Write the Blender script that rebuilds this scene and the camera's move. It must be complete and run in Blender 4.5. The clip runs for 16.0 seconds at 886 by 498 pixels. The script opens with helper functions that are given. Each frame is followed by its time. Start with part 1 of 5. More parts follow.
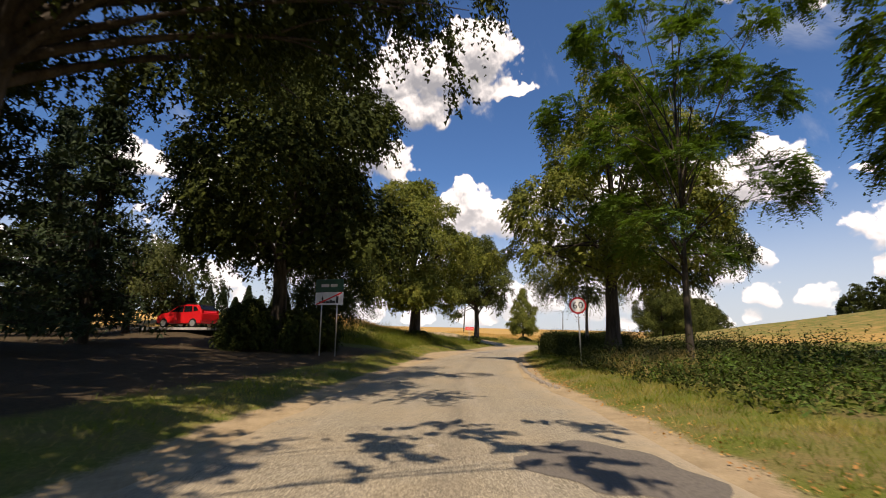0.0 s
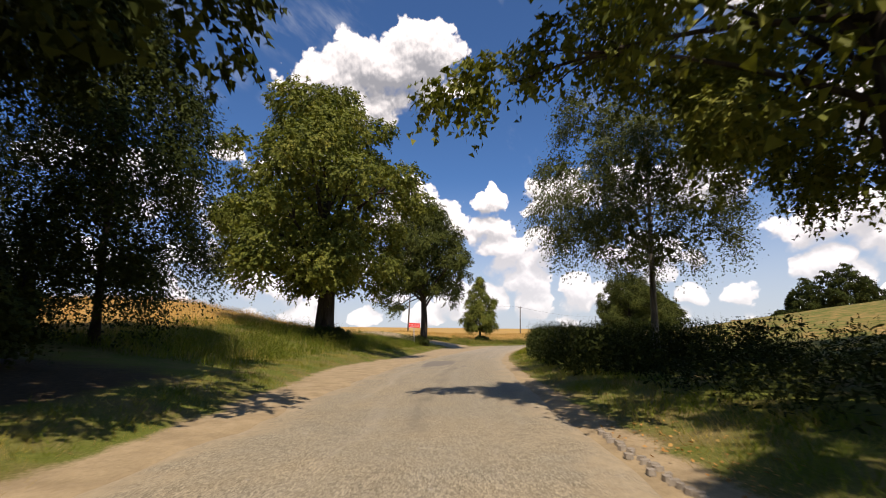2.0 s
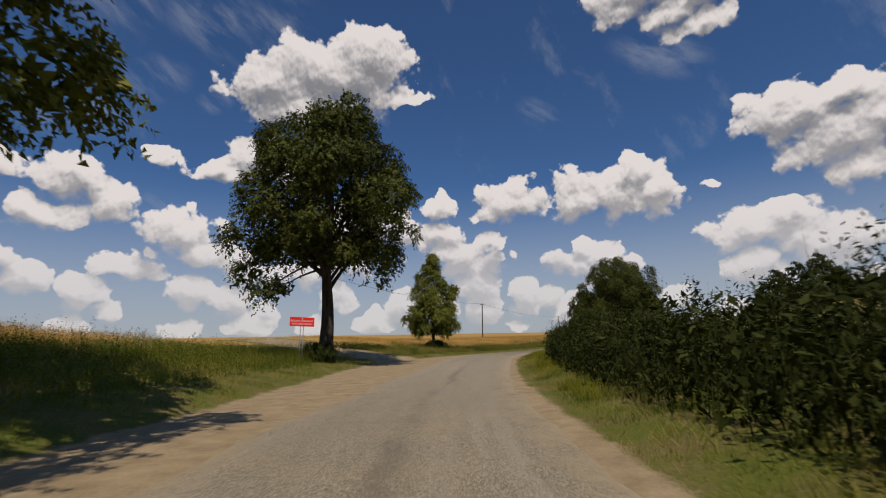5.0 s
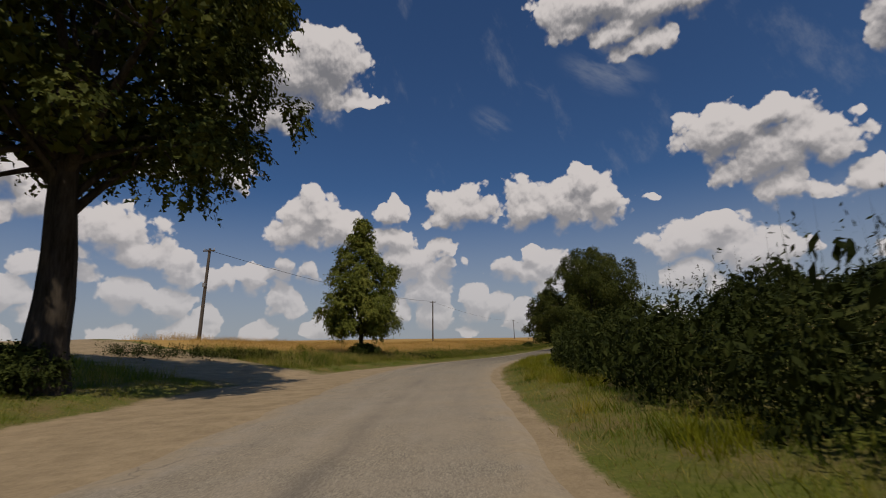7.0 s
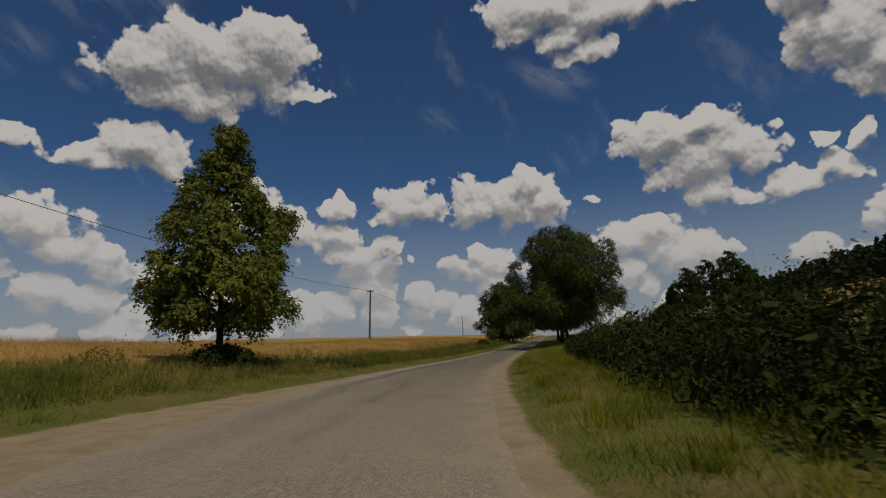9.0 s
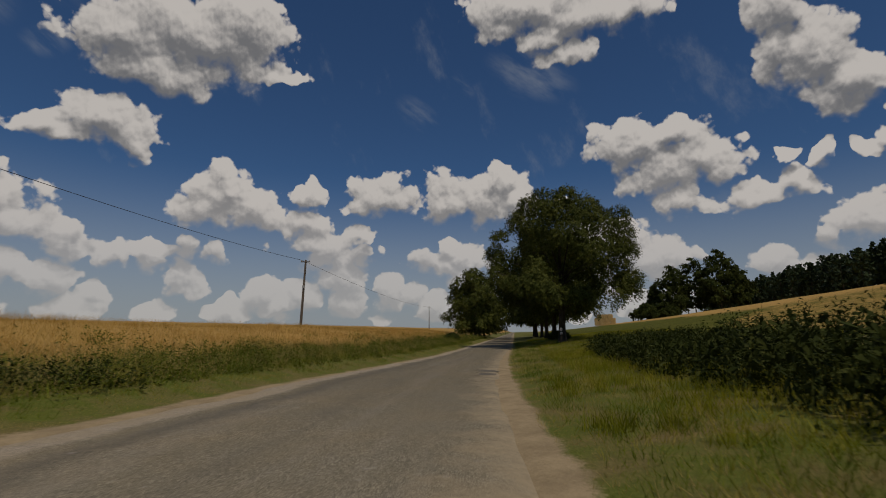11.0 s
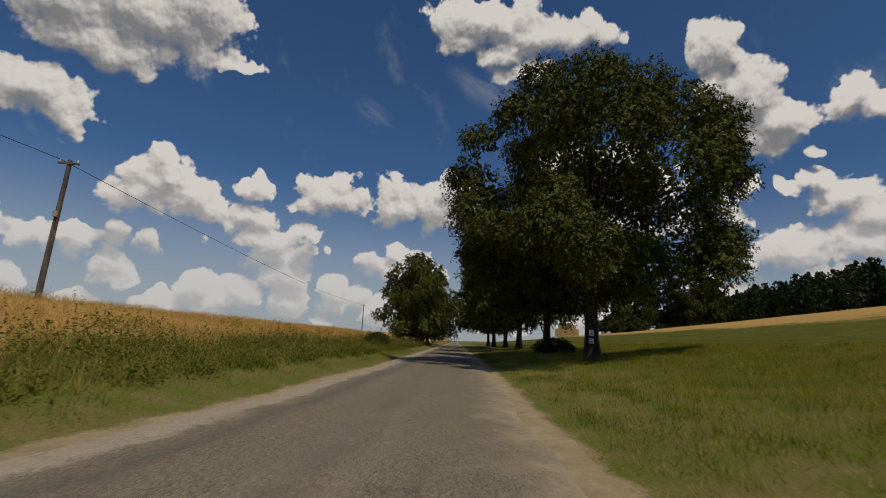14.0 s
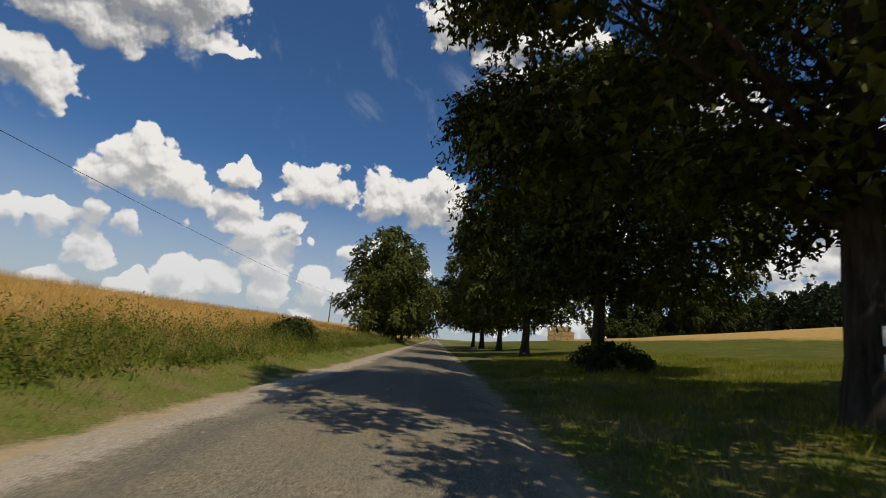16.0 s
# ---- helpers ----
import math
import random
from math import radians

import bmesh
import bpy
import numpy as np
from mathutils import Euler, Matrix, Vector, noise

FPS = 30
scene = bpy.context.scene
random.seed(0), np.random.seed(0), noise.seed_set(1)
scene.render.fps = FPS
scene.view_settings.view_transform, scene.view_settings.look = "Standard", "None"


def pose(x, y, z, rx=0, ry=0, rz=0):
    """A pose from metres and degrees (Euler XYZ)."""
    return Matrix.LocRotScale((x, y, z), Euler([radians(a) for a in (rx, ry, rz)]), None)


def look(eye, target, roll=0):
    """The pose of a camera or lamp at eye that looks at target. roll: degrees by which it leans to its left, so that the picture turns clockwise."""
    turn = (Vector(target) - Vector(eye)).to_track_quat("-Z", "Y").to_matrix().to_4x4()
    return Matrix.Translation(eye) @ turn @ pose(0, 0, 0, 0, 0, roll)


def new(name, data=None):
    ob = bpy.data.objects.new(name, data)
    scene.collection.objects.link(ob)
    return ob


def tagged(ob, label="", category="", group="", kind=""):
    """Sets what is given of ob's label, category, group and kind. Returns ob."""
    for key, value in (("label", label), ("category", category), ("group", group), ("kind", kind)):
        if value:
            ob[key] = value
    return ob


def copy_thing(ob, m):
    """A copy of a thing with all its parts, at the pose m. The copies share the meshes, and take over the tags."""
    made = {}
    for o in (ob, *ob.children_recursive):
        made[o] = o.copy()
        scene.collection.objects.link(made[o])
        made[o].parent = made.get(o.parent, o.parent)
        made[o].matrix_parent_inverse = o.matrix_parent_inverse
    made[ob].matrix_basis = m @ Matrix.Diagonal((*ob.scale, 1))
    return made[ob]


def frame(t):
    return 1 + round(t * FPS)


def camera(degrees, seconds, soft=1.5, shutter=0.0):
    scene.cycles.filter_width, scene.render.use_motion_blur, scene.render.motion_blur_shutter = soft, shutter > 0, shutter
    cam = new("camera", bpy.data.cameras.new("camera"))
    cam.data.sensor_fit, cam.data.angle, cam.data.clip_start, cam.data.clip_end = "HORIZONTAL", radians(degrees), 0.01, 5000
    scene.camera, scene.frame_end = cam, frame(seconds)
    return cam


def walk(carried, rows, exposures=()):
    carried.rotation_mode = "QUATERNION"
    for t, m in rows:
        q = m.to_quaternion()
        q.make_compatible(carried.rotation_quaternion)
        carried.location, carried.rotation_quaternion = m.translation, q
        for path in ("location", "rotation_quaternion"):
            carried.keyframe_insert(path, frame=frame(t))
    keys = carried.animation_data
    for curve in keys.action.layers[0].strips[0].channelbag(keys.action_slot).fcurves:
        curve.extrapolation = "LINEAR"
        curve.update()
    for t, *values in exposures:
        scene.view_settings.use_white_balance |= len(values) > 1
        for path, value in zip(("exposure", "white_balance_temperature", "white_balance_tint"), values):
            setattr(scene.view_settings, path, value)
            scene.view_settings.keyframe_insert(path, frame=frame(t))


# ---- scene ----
# The camera: a lens behind a windscreen, 1.2 m above the road. Rows: seconds, place, heading, tilt, lean.
cam = camera(84.0, 16.0, soft=1.0, shutter=0.15)
ROWS = [
    (0.0, -0.000, -0.000, 1.196, 0.00, 10.34, 0.51),
    (0.5, 0.029, 4.956, 1.195, -1.62, 10.74, -2.18),
    (1.0, 0.200, 9.849, 1.204, -4.49, 10.75, -2.54),
    (1.5, 0.701, 14.501, 1.211, -5.35, 10.51, -4.21),
    (2.0, 1.265, 19.089, 1.215, -6.24, 10.36, -0.34),
    (2.5, 1.843, 23.599, 1.216, -7.28, 10.74, -2.08),
    (3.0, 2.522, 28.090, 1.250, -6.63, 10.93, -0.30),
    (3.5, 3.157, 32.567, 1.299, -10.66, 10.74, -2.58),
    (6.0, 8.435, 55.376, 1.156, -14.57, 11.14, -0.45),
    (6.5, 9.602, 59.369, 1.140, -17.96, 11.01, -0.31),
    (7.0, 10.934, 63.213, 1.141, -17.86, 11.44, -2.03),
    (7.5, 12.275, 67.074, 1.176, -19.19, 10.99, 0.71),
    (8.0, 13.700, 70.986, 1.227, -19.68, 10.99, -1.05),
    (8.5, 15.054, 74.844, 1.276, -21.73, 11.05, 0.89),
    (9.0, 16.629, 78.651, 1.323, -24.22, 10.98, -2.52),
    (11.5, 27.010, 98.198, 1.287, -29.07, 10.04, 1.33),
    (12.0, 29.245, 102.071, 1.223, -30.47, 10.27, 3.30),
    (12.5, 31.575, 105.946, 1.176, -34.74, 10.56, 1.09),
    (13.0, 33.981, 109.840, 1.139, -31.75, 10.50, 2.64),
    (13.5, 36.342, 113.614, 1.103, -34.19, 10.86, 4.07),
    (14.0, 38.772, 117.227, 1.092, -33.76, 11.01, 2.68),
    (14.5, 41.312, 120.874, 1.106, -35.17, 10.95, 5.82),
    (15.0, 43.954, 124.513, 1.148, -36.69, 11.37, 2.45),
    (15.5, 46.562, 128.061, 1.213, -35.48, 11.14, 4.32),
    (16.0, 49.135, 131.611, 1.295, -35.64, 10.88, 5.38),
]


def seat(x, y, z, yaw, pitch, roll):
    yaw, pitch = radians(yaw), radians(pitch)
    way = Vector((-math.sin(yaw) * math.cos(pitch), math.cos(yaw) * math.cos(pitch), math.sin(pitch)))
    eye = Vector((x, y, z))
    return look(eye, eye + 2 * way, roll)


walk(cam, [(t, seat(*row)) for t, *row in ROWS], exposures=[
    (0, 0.25, 7250, 19), (1.5, 0.2, 6950, 18), (2.5, 0.1, 6850, 18), (3.5, -0.05, 6800, 17), (6, -0.9, 6800, 16), (7, -0.95, 6800, 16), (8, -1.2, 6900, 14), (9, -1.3, 6850, 12), (12, -1.15, 6950, 13), (14, -0.85, 6950, 12), (15.4, -0.75, 6850, 12), (16, -0.4, 6700, 10)])

# ---- world and sun ----
SUN_TURN, SUN_HEIGHT = 182.0, 58.0  # degrees to the right of +y, and above the horizon
SKY_TINT, CLOUD_TOP, CLOUD_BASE = (0.6, 1.0, 1.42), 14.8, 4.8
world = bpy.data.worlds.new("sky")
scene.world = world
world.use_nodes = True
wn, wl = world.node_tree.nodes, world.node_tree.links
wn.clear()
sky = wn.new("ShaderNodeTexSky")
sky.sky_type, sky.sun_disc = "NISHITA", False
sky.sun_elevation, sky.sun_rotation = radians(SUN_HEIGHT), radians(SUN_TURN)
sky.air_density, sky.dust_density, sky.ozone_density = 1.0, 0.6, 2.0
back = wn.new("ShaderNodeBackground")
back.inputs["Strength"].default_value = 0.075
wout = wn.new("ShaderNodeOutputWorld")
wl.new(back.outputs[0], wout.inputs[0])
# Heaped fair-weather clouds, each of a few overlapping mounds: azimuth and height above the horizon, and half widths, in degrees.
BIG_LEFT = [(2.0, 30.0, 4.5, 3.0), (-0.9, 30.2, 8.9, 3.7), (3.7, 32.3, 5.0, 2.9), (-7.6, 28.4, 5.0, 3.0), (-4.7, 26.0, 6.7, 2.3), (8.4, 28.1, 2.7, 0.7)]
LOW_LEFT = [(-26.0, 16.8, 2.8, 1.9), (-22.8, 14.6, 2.6, 1.8), (-28.5, 13.2, 3.5, 1.7), (-33.0, 17.2, 3.0, 1.9), (-21.0, 8.5, 3.2, 1.5), (-12.6, 19.0, 3.2, 1.1), (-8.3, 20.5, 3.9, 2.3), (-5.9, 18.9, 2.2, 1.5), (-18.8, 19.7, 2.0, 1.2), (-16.5, 12.8, 3.8, 2.1), (-14.3, 10.8, 2.7, 2.1), (-10.4, 8.9, 2.1, 1.6), (-12.1, 5.6, 4.1, 1.2)]
TOWER = [(2.6, 15.5, 3.0, 2.5), (1.0, 13.3, 3.0, 2.2), (6.0, 14.1, 3.5, 2.4), (12.1, 15.8, 1.5, 1.9), (11.7, 12.7, 3.2, 1.8), (13.7, 10.3, 3.7, 1.5), (16.3, 7.4, 3.3, 1.9), (-6.6, 8.7, 1.5, 1.6), (-2.7, 8.9, 3.3, 1.3), (-0.8, 5.9, 1.9, 1.9)]
EARS = [(20.4, 16.1, 4.0, 2.3), (17.7, 14.7, 2.0, 1.2), (27.6, 15.8, 2.8, 3.1), (32.3, 15.5, 3.6, 3.0), (36.6, 15.1, 2.9, 2.5), (34.2, 17.9, 1.5, 1.9), (41.7, 15.4, 1.1, 0.6), (15.6, 7.7, 3.8, 1.8), (28.2, 8.4, 3.9, 1.6), (29.8, 9.8, 2.2, 1.2), (17.9, 11.3, 1.6, 1.0)]
CROWN = [(44.2, 34.6, 4.2, 2.2), (41.5, 33.0, 3.0, 1.6), (38.4, 36.1, 8.0, 2.3), (49.5, 34.1, 5.2, 2.1), (42.5, 30.9, 3.8, 1.2), (35.3, 34.1, 3.1, 1.2), (39.7, 32.6, 2.7, 1.2)]
RIGHT = [(49.3, 20.5, 4.6, 2.4), (52.6, 17.4, 4.3, 2.7), (56.2, 18.6, 2.4, 1.5), (54.5, 13.8, 2.7, 1.8), (60.8, 13.8, 2.6, 1.5), (65.2, 14.4, 1.9, 1.5), (63.6, 17.2, 1.1, 0.8), (66.8, 16.7, 0.8, 1.2), (45.7, 10.0, 5.0, 2.3), (50.8, 8.2, 4.1, 2.2), (47.6, 11.3, 2.8, 1.3)]
FAR_RIGHT = [(64.5, 30.5, 2.6, 2.5), (64.2, 26.8, 2.4, 3.1), (67.3, 25.6, 3.4, 3.1), (69.5, 22.4, 3.3, 2.7), (75.3, 23.0, 2.0, 1.7), (77.8, 22.0, 1.7, 1.7), (72.7, 19.6, 0.9, 0.6), (54.3, 20.9, 3.6, 1.6), (57.8, 17.5, 2.9, 1.8)]
LOW_RIGHT = [(73.5, 14.9, 3.1, 1.9), (69.7, 10.6, 3.2, 1.8), (75.1, 10.6, 2.2, 1.8), (69.5, 16.8, 0.9, 1.4), (76.0, 13.3, 1.7, 1.8), (72.0, 16.7, 1.3, 1.0)]


def cloud_field():
    """A node group: how deep a direction (azimuth, height) lies inside the nearest mound."""
    g = bpy.data.node_groups.new("cloud_field", "ShaderNodeTree")
    g.interface.new_socket("Place", in_out="INPUT", socket_type="NodeSocketVector")
    g.interface.new_socket("Depth", in_out="OUTPUT", socket_type="NodeSocketFloat")
    gi, go = g.nodes.new("NodeGroupInput"), g.nodes.new("NodeGroupOutput")
    last = None
    for a, e, ra, re in BIG_LEFT + LOW_LEFT + TOWER + EARS + CROWN + RIGHT + FAR_RIGHT + LOW_RIGHT:
        v = g.nodes.new("ShaderNodeVectorMath")
        v.operation = "MULTIPLY_ADD"
        g.links.new(gi.outputs[0], v.inputs[0])
        v.inputs[1].default_value = (1 / (1.12 * ra), 1 / (1.12 * re), 0)
        v.inputs[2].default_value = (-a / (1.12 * ra), -e / (1.12 * re), 0)
        d = g.nodes.new("ShaderNodeVectorMath")
        d.operation = "LENGTH"
        g.links.new(v.outputs[0], d.inputs[0])
        if last is None:
            last = d.outputs["Value"]
        else:
            m = g.nodes.new("ShaderNodeMath")
            m.operation = "SMOOTH_MIN"
            m.inputs[2].default_value = 0.5
            g.links.new(last, m.inputs[0])
            g.links.new(d.outputs["Value"], m.inputs[1])
            last = m.outputs[0]
    s = g.nodes.new("ShaderNodeMath")
    s.operation = "SUBTRACT"
    s.inputs[0].default_value = 1.0
    g.links.new(last, s.inputs[1])
    g.links.new(s.outputs[0], go.inputs[0])
    return g


def wmath(op, a, b=0.0, c=0.0, clamp=False):
    m = wn.new("ShaderNodeMath")
    m.operation, m.use_clamp = op, clamp
    for sock, val in zip(m.inputs, (a, b, c)):
        if isinstance(val, (int, float)):
            sock.default_value = val
        else:
            wl.new(val, sock)
    return m.outputs[0]


def wvec(x, y, z=0.0):
    m = wn.new("ShaderNodeCombineXYZ")
    for sock, val in zip(m.inputs, (x, y, z)):
        if isinstance(val, (int, float)):
            sock.default_value = val
        else:
            wl.new(val, sock)
    return m.outputs[0]


def wnoise(vec, scale, detail, rough=0.55):
    t = wn.new("ShaderNodeTexNoise")
    t.inputs["Scale"].default_value, t.inputs["Detail"].default_value, t.inputs["Roughness"].default_value = scale, detail, rough
    wl.new(vec, t.inputs["Vector"])
    return t


def wramp(x, lo, hi):
    m = wn.new("ShaderNodeMapRange")
    m.interpolation_type = "SMOOTHSTEP"
    wl.new(x, m.inputs["Value"])
    m.inputs["From Min"].default_value, m.inputs["From Max"].default_value = lo, hi
    return m.outputs["Result"]


tc = wn.new("ShaderNodeTexCoord")
sep = wn.new("ShaderNodeSeparateXYZ")
wl.new(tc.outputs["Generated"], sep.inputs[0])
azim = wmath("MULTIPLY", wmath("ARCTAN2", sep.outputs[0], sep.outputs[1]), 180 / math.pi)
elev = wmath("MULTIPLY", wmath("ARCSINE", sep.outputs[2]), 180 / math.pi)
place = wvec(azim, elev)
FIELD = cloud_field()


def wcells(vec, scale, detail=0.0, smooth=0.0):
    """Rounded cells: the distance from the nearest centre, and each cell's own number."""
    t = wn.new("ShaderNodeTexVoronoi")
    t.voronoi_dimensions, t.feature = "2D", "SMOOTH_F1" if smooth else "F1"
    t.inputs["Scale"].default_value, t.inputs["Detail"].default_value, t.inputs["Roughness"].default_value = scale, detail, 0.5
    if smooth:
        t.inputs["Smoothness"].default_value = smooth
    wl.new(vec, t.inputs["Vector"])
    return t


def shifted(dx, dy):
    return wvec(wmath("ADD", azim, dx), wmath("ADD", elev, dy))


def warped(p, scale, detail, ax, ay):
    """A place pushed about by noise, ax and ay degrees at most."""
    w = wnoise(p, scale, detail, 0.5)
    m = wn.new("ShaderNodeVectorMath")
    m.operation = "MULTIPLY_ADD"
    wl.new(w.outputs["Color"], m.inputs[0])
    m.inputs[1].default_value = (2 * ax, 2 * ay, 0)
    off = wn.new("ShaderNodeVectorMath")
    off.operation = "ADD"
    wl.new(p, off.inputs[0])
    off.inputs[1].default_value = (-ax, -ay, 0)
    wl.new(off.outputs[0], m.inputs[2])
    return m.outputs[0]


def body(dx, dy):
    """The depth inside the large mounds and the rows of small heaps near the horizon."""
    p = shifted(dx, dy)
    grp = wn.new("ShaderNodeGroup")
    grp.node_tree = FIELD
    wl.new(warped(p, 0.3, 3, 3.0, 2.2), grp.inputs[0])
    q = wn.new("ShaderNodeVectorMath")
    q.operation = "MULTIPLY"
    wl.new(warped(p, 0.35, 2, 1.6, 0.8), q.inputs[0])
    q.inputs[1].default_value = (1.0, 1.1, 0)
    cell = wcells(q.outputs[0], 0.22, 0.0, 0.25)
    lot = wn.new("ShaderNodeSeparateColor")
    wl.new(cell.outputs["Color"], lot.inputs[0])
    reach = wmath("MULTIPLY", wmath("MULTIPLY", wramp(elev, 14.0, 7.0), wramp(elev, 0.3, 2.5)), wmath("MULTIPLY_ADD", lot.outputs[0], 0.5, 0.24))
    heap = wmath("SUBTRACT", wmath("MULTIPLY", wmath("SUBTRACT", reach, cell.outputs["Distance"]), 2.2), wmath("MULTIPLY", wramp(elev, 7.0, 14.0), 0.7))
    return wmath("SMOOTH_MAX", grp.outputs[0], heap, 0.1)


def bumps(dx, dy):
    """Cauliflower knobs on the heaped tops: large and small domes."""
    p = warped(shifted(dx, dy), 0.9, 3, 0.5, 0.5)
    return wmath("SUBTRACT", 1.0, wmath("MULTIPLY_ADD", wcells(p, 0.42).outputs["Distance"], 0.72, wmath("MULTIPLY", wcells(p, 1.15, 1.0).outputs["Distance"], 0.28)))


whole, knobs = body(0.0, 0.0), bumps(0.0, 0.0)
fray = wmath("SUBTRACT", wnoise(place, 1.6, 5, 0.6).outputs["Fac"], 0.5)
depth = wmath("ADD", whole, wmath("MULTIPLY_ADD", fray, 0.1, wmath("MULTIPLY_ADD", knobs, 0.55, -0.3)))
under = wmath("SUBTRACT", body(0.2, 1.5), whole)  # above zero on the lower side of a heap
relief = wmath("SUBTRACT", bumps(0.12, 0.38), knobs)
grey = wramp(wmath("ADD", wmath("MULTIPLY_ADD", fray, 0.25, under), wmath("MULTIPLY_ADD", relief, 0.6, wmath("MULTIPLY_ADD", whole, 0.3, -0.1))), -0.42, 0.36)
grey = wmath("MULTIPLY", grey, wmath("MULTIPLY_ADD", wramp(elev, 3.0, 22.0), 0.55, 0.45))
soft = wn.new("ShaderNodeMapRange")
soft.interpolation_type = "SMOOTHSTEP"
wl.new(depth, soft.inputs["Value"])
soft.inputs["From Min"].default_value = -0.02
wl.new(wmath("MULTIPLY_ADD", wramp(under, -0.1, 0.5), 0.45, 0.13), soft.inputs["From Max"])
cover = soft.outputs["Result"]
# thin high streaks
streak = wnoise(wvec(wmath("MULTIPLY_ADD", elev, 0.55, azim), wmath("MULTIPLY_ADD", azim, -0.4, wmath("MULTIPLY", elev, 0.5))), 0.12, 6, 0.6).outputs["Fac"]
veil = wmath("MULTIPLY", wmath("MULTIPLY", wramp(streak, 0.56, 0.78), wramp(elev, 6.0, 16.0)), 0.35)
def wisp(a, e, ra, re, tilt):
    """A feathery streak round one place in the sky."""
    da, de = wmath("SUBTRACT", azim, a), wmath("SUBTRACT", elev, e)
    x = wmath("DIVIDE", wmath("MULTIPLY_ADD", de, tilt, da), ra)
    y = wmath("DIVIDE", wmath("MULTIPLY_ADD", da, -tilt, de), re)
    far = wmath("ADD", wmath("MULTIPLY", x, x), wmath("MULTIPLY", y, y))
    return wmath("MULTIPLY", wramp(wmath("SUBTRACT", 1.0, far), 0.0, 1.6), wramp(feather, 0.4, 0.75))


feather = wnoise(wvec(wmath("MULTIPLY", wmath("MULTIPLY_ADD", elev, -0.6, azim), 0.3), wmath("MULTIPLY_ADD", azim, 0.6, elev)), 0.38, 4, 0.6).outputs["Fac"]
for row in ((24.6, 25.3, 4.2, 2.2, -0.6), (30.2, 28.5, 3.2, 1.2, -0.8), (38.5, 29.0, 7.0, 3.0, -0.35), (-8.0, 33.5, 8.0, 5.0, 0.6), (-14.5, 34.0, 8.0, 5.0, -0.3), (56.0, 11.5, 9.0, 3.5, 0.5), (-14.0, 26.0, 2.5, 1.6, 0.3), (-18.0, 13.0, 8.0, 5.0, -0.2), (-24.0, 34.0, 7.0, 6.0, 0.5), (-20.0, 27.0, 5.0, 3.0, 0.4), (-27.0, 23.0, 6.0, 3.5, 0.3)):
    veil = wmath("MAXIMUM", veil, wmath("MULTIPLY", wisp(*row), 0.55))
haze = wmath("MULTIPLY", wramp(wmath("MULTIPLY", elev, -1.0), -19.0, 1.0), 0.86)
blue = wn.new("ShaderNodeMix")
blue.data_type, blue.blend_type = "RGBA", "MULTIPLY"
blue.inputs[0].default_value = 1.0
wl.new(sky.outputs[0], blue.inputs[6])
blue.inputs[7].default_value = (*SKY_TINT, 1)
tone = wn.new("ShaderNodeMix")
tone.data_type = "RGBA"
wl.new(grey, tone.inputs[0])
tone.inputs[6].default_value = (*(CLOUD_TOP * c for c in (1.0, 0.985, 0.96)), 1)
tone.inputs[7].default_value = (*(CLOUD_BASE * c for c in (0.93, 0.98, 1.06)), 1)
thin = wn.new("ShaderNodeMix")
thin.data_type = "RGBA"
wl.new(wmath("MAXIMUM", veil, haze), thin.inputs[0])
wl.new(blue.outputs[2], thin.inputs[6])
thin.inputs[7].default_value = (*(CLOUD_TOP * 0.6 * c for c in (0.86, 0.96, 1.06)), 1)
full = wn.new("ShaderNodeMix")
full.data_type = "RGBA"
wl.new(wmath("MULTIPLY", cover, wmath("MULTIPLY_ADD", wramp(elev, 1.0, 15.0), 0.32, 0.65)), full.inputs[0])
wl.new(thin.outputs[2], full.inputs[6])
wl.new(tone.outputs[2], full.inputs[7])
wl.new(full.outputs[2], back.inputs["Color"])

sun = new("sun", bpy.data.lights.new("sun", "SUN"))
sun.data.energy, sun.data.angle, sun.data.color = 5.0, radians(0.53), (1.0, 0.91, 0.77)
sun_way = Vector((math.sin(radians(SUN_TURN)) * math.cos(radians(SUN_HEIGHT)), math.cos(radians(SUN_TURN)) * math.cos(radians(SUN_HEIGHT)), math.sin(radians(SUN_HEIGHT))))
sun.matrix_world = look(sun_way * 50, (0, 0, 0))


# ---- materials ----
def material(name, rough=0.8, spec=0.3):
    m = bpy.data.materials.new(name)
    m.use_nodes = True
    n = m.node_tree.nodes
    b = n["Principled BSDF"]
    b.inputs["Roughness"].default_value = rough
    b.inputs["Specular IOR Level"].default_value = spec
    return m, n, m.node_tree.links, b


def noise_node(n, l, scale, detail=4.0, rough=0.6, coords=None, stretch=None):
    if coords is None:
        geo = n.new("ShaderNodeNewGeometry")
        coords = geo.outputs["Position"]
    if stretch:
        mp = n.new("ShaderNodeMapping")
        mp.inputs["Scale"].default_value = stretch
        l.new(coords, mp.inputs[0])
        coords = mp.outputs[0]
    t = n.new("ShaderNodeTexNoise")
    t.inputs["Scale"].default_value, t.inputs["Detail"].default_value, t.inputs["Roughness"].default_value = scale, detail, rough
    l.new(coords, t.inputs["Vector"])
    return t.outputs["Fac"]


def ramp(n, l, fac, stops):
    r = n.new("ShaderNodeValToRGB")
    el = r.color_ramp.elements
    while len(el) < len(stops):
        el.new(0.5)
    for e, (p, c) in zip(el, stops):
        e.position, e.color = p, (*c, 1)
    l.new(fac, r.inputs[0])
    return r.outputs[0]


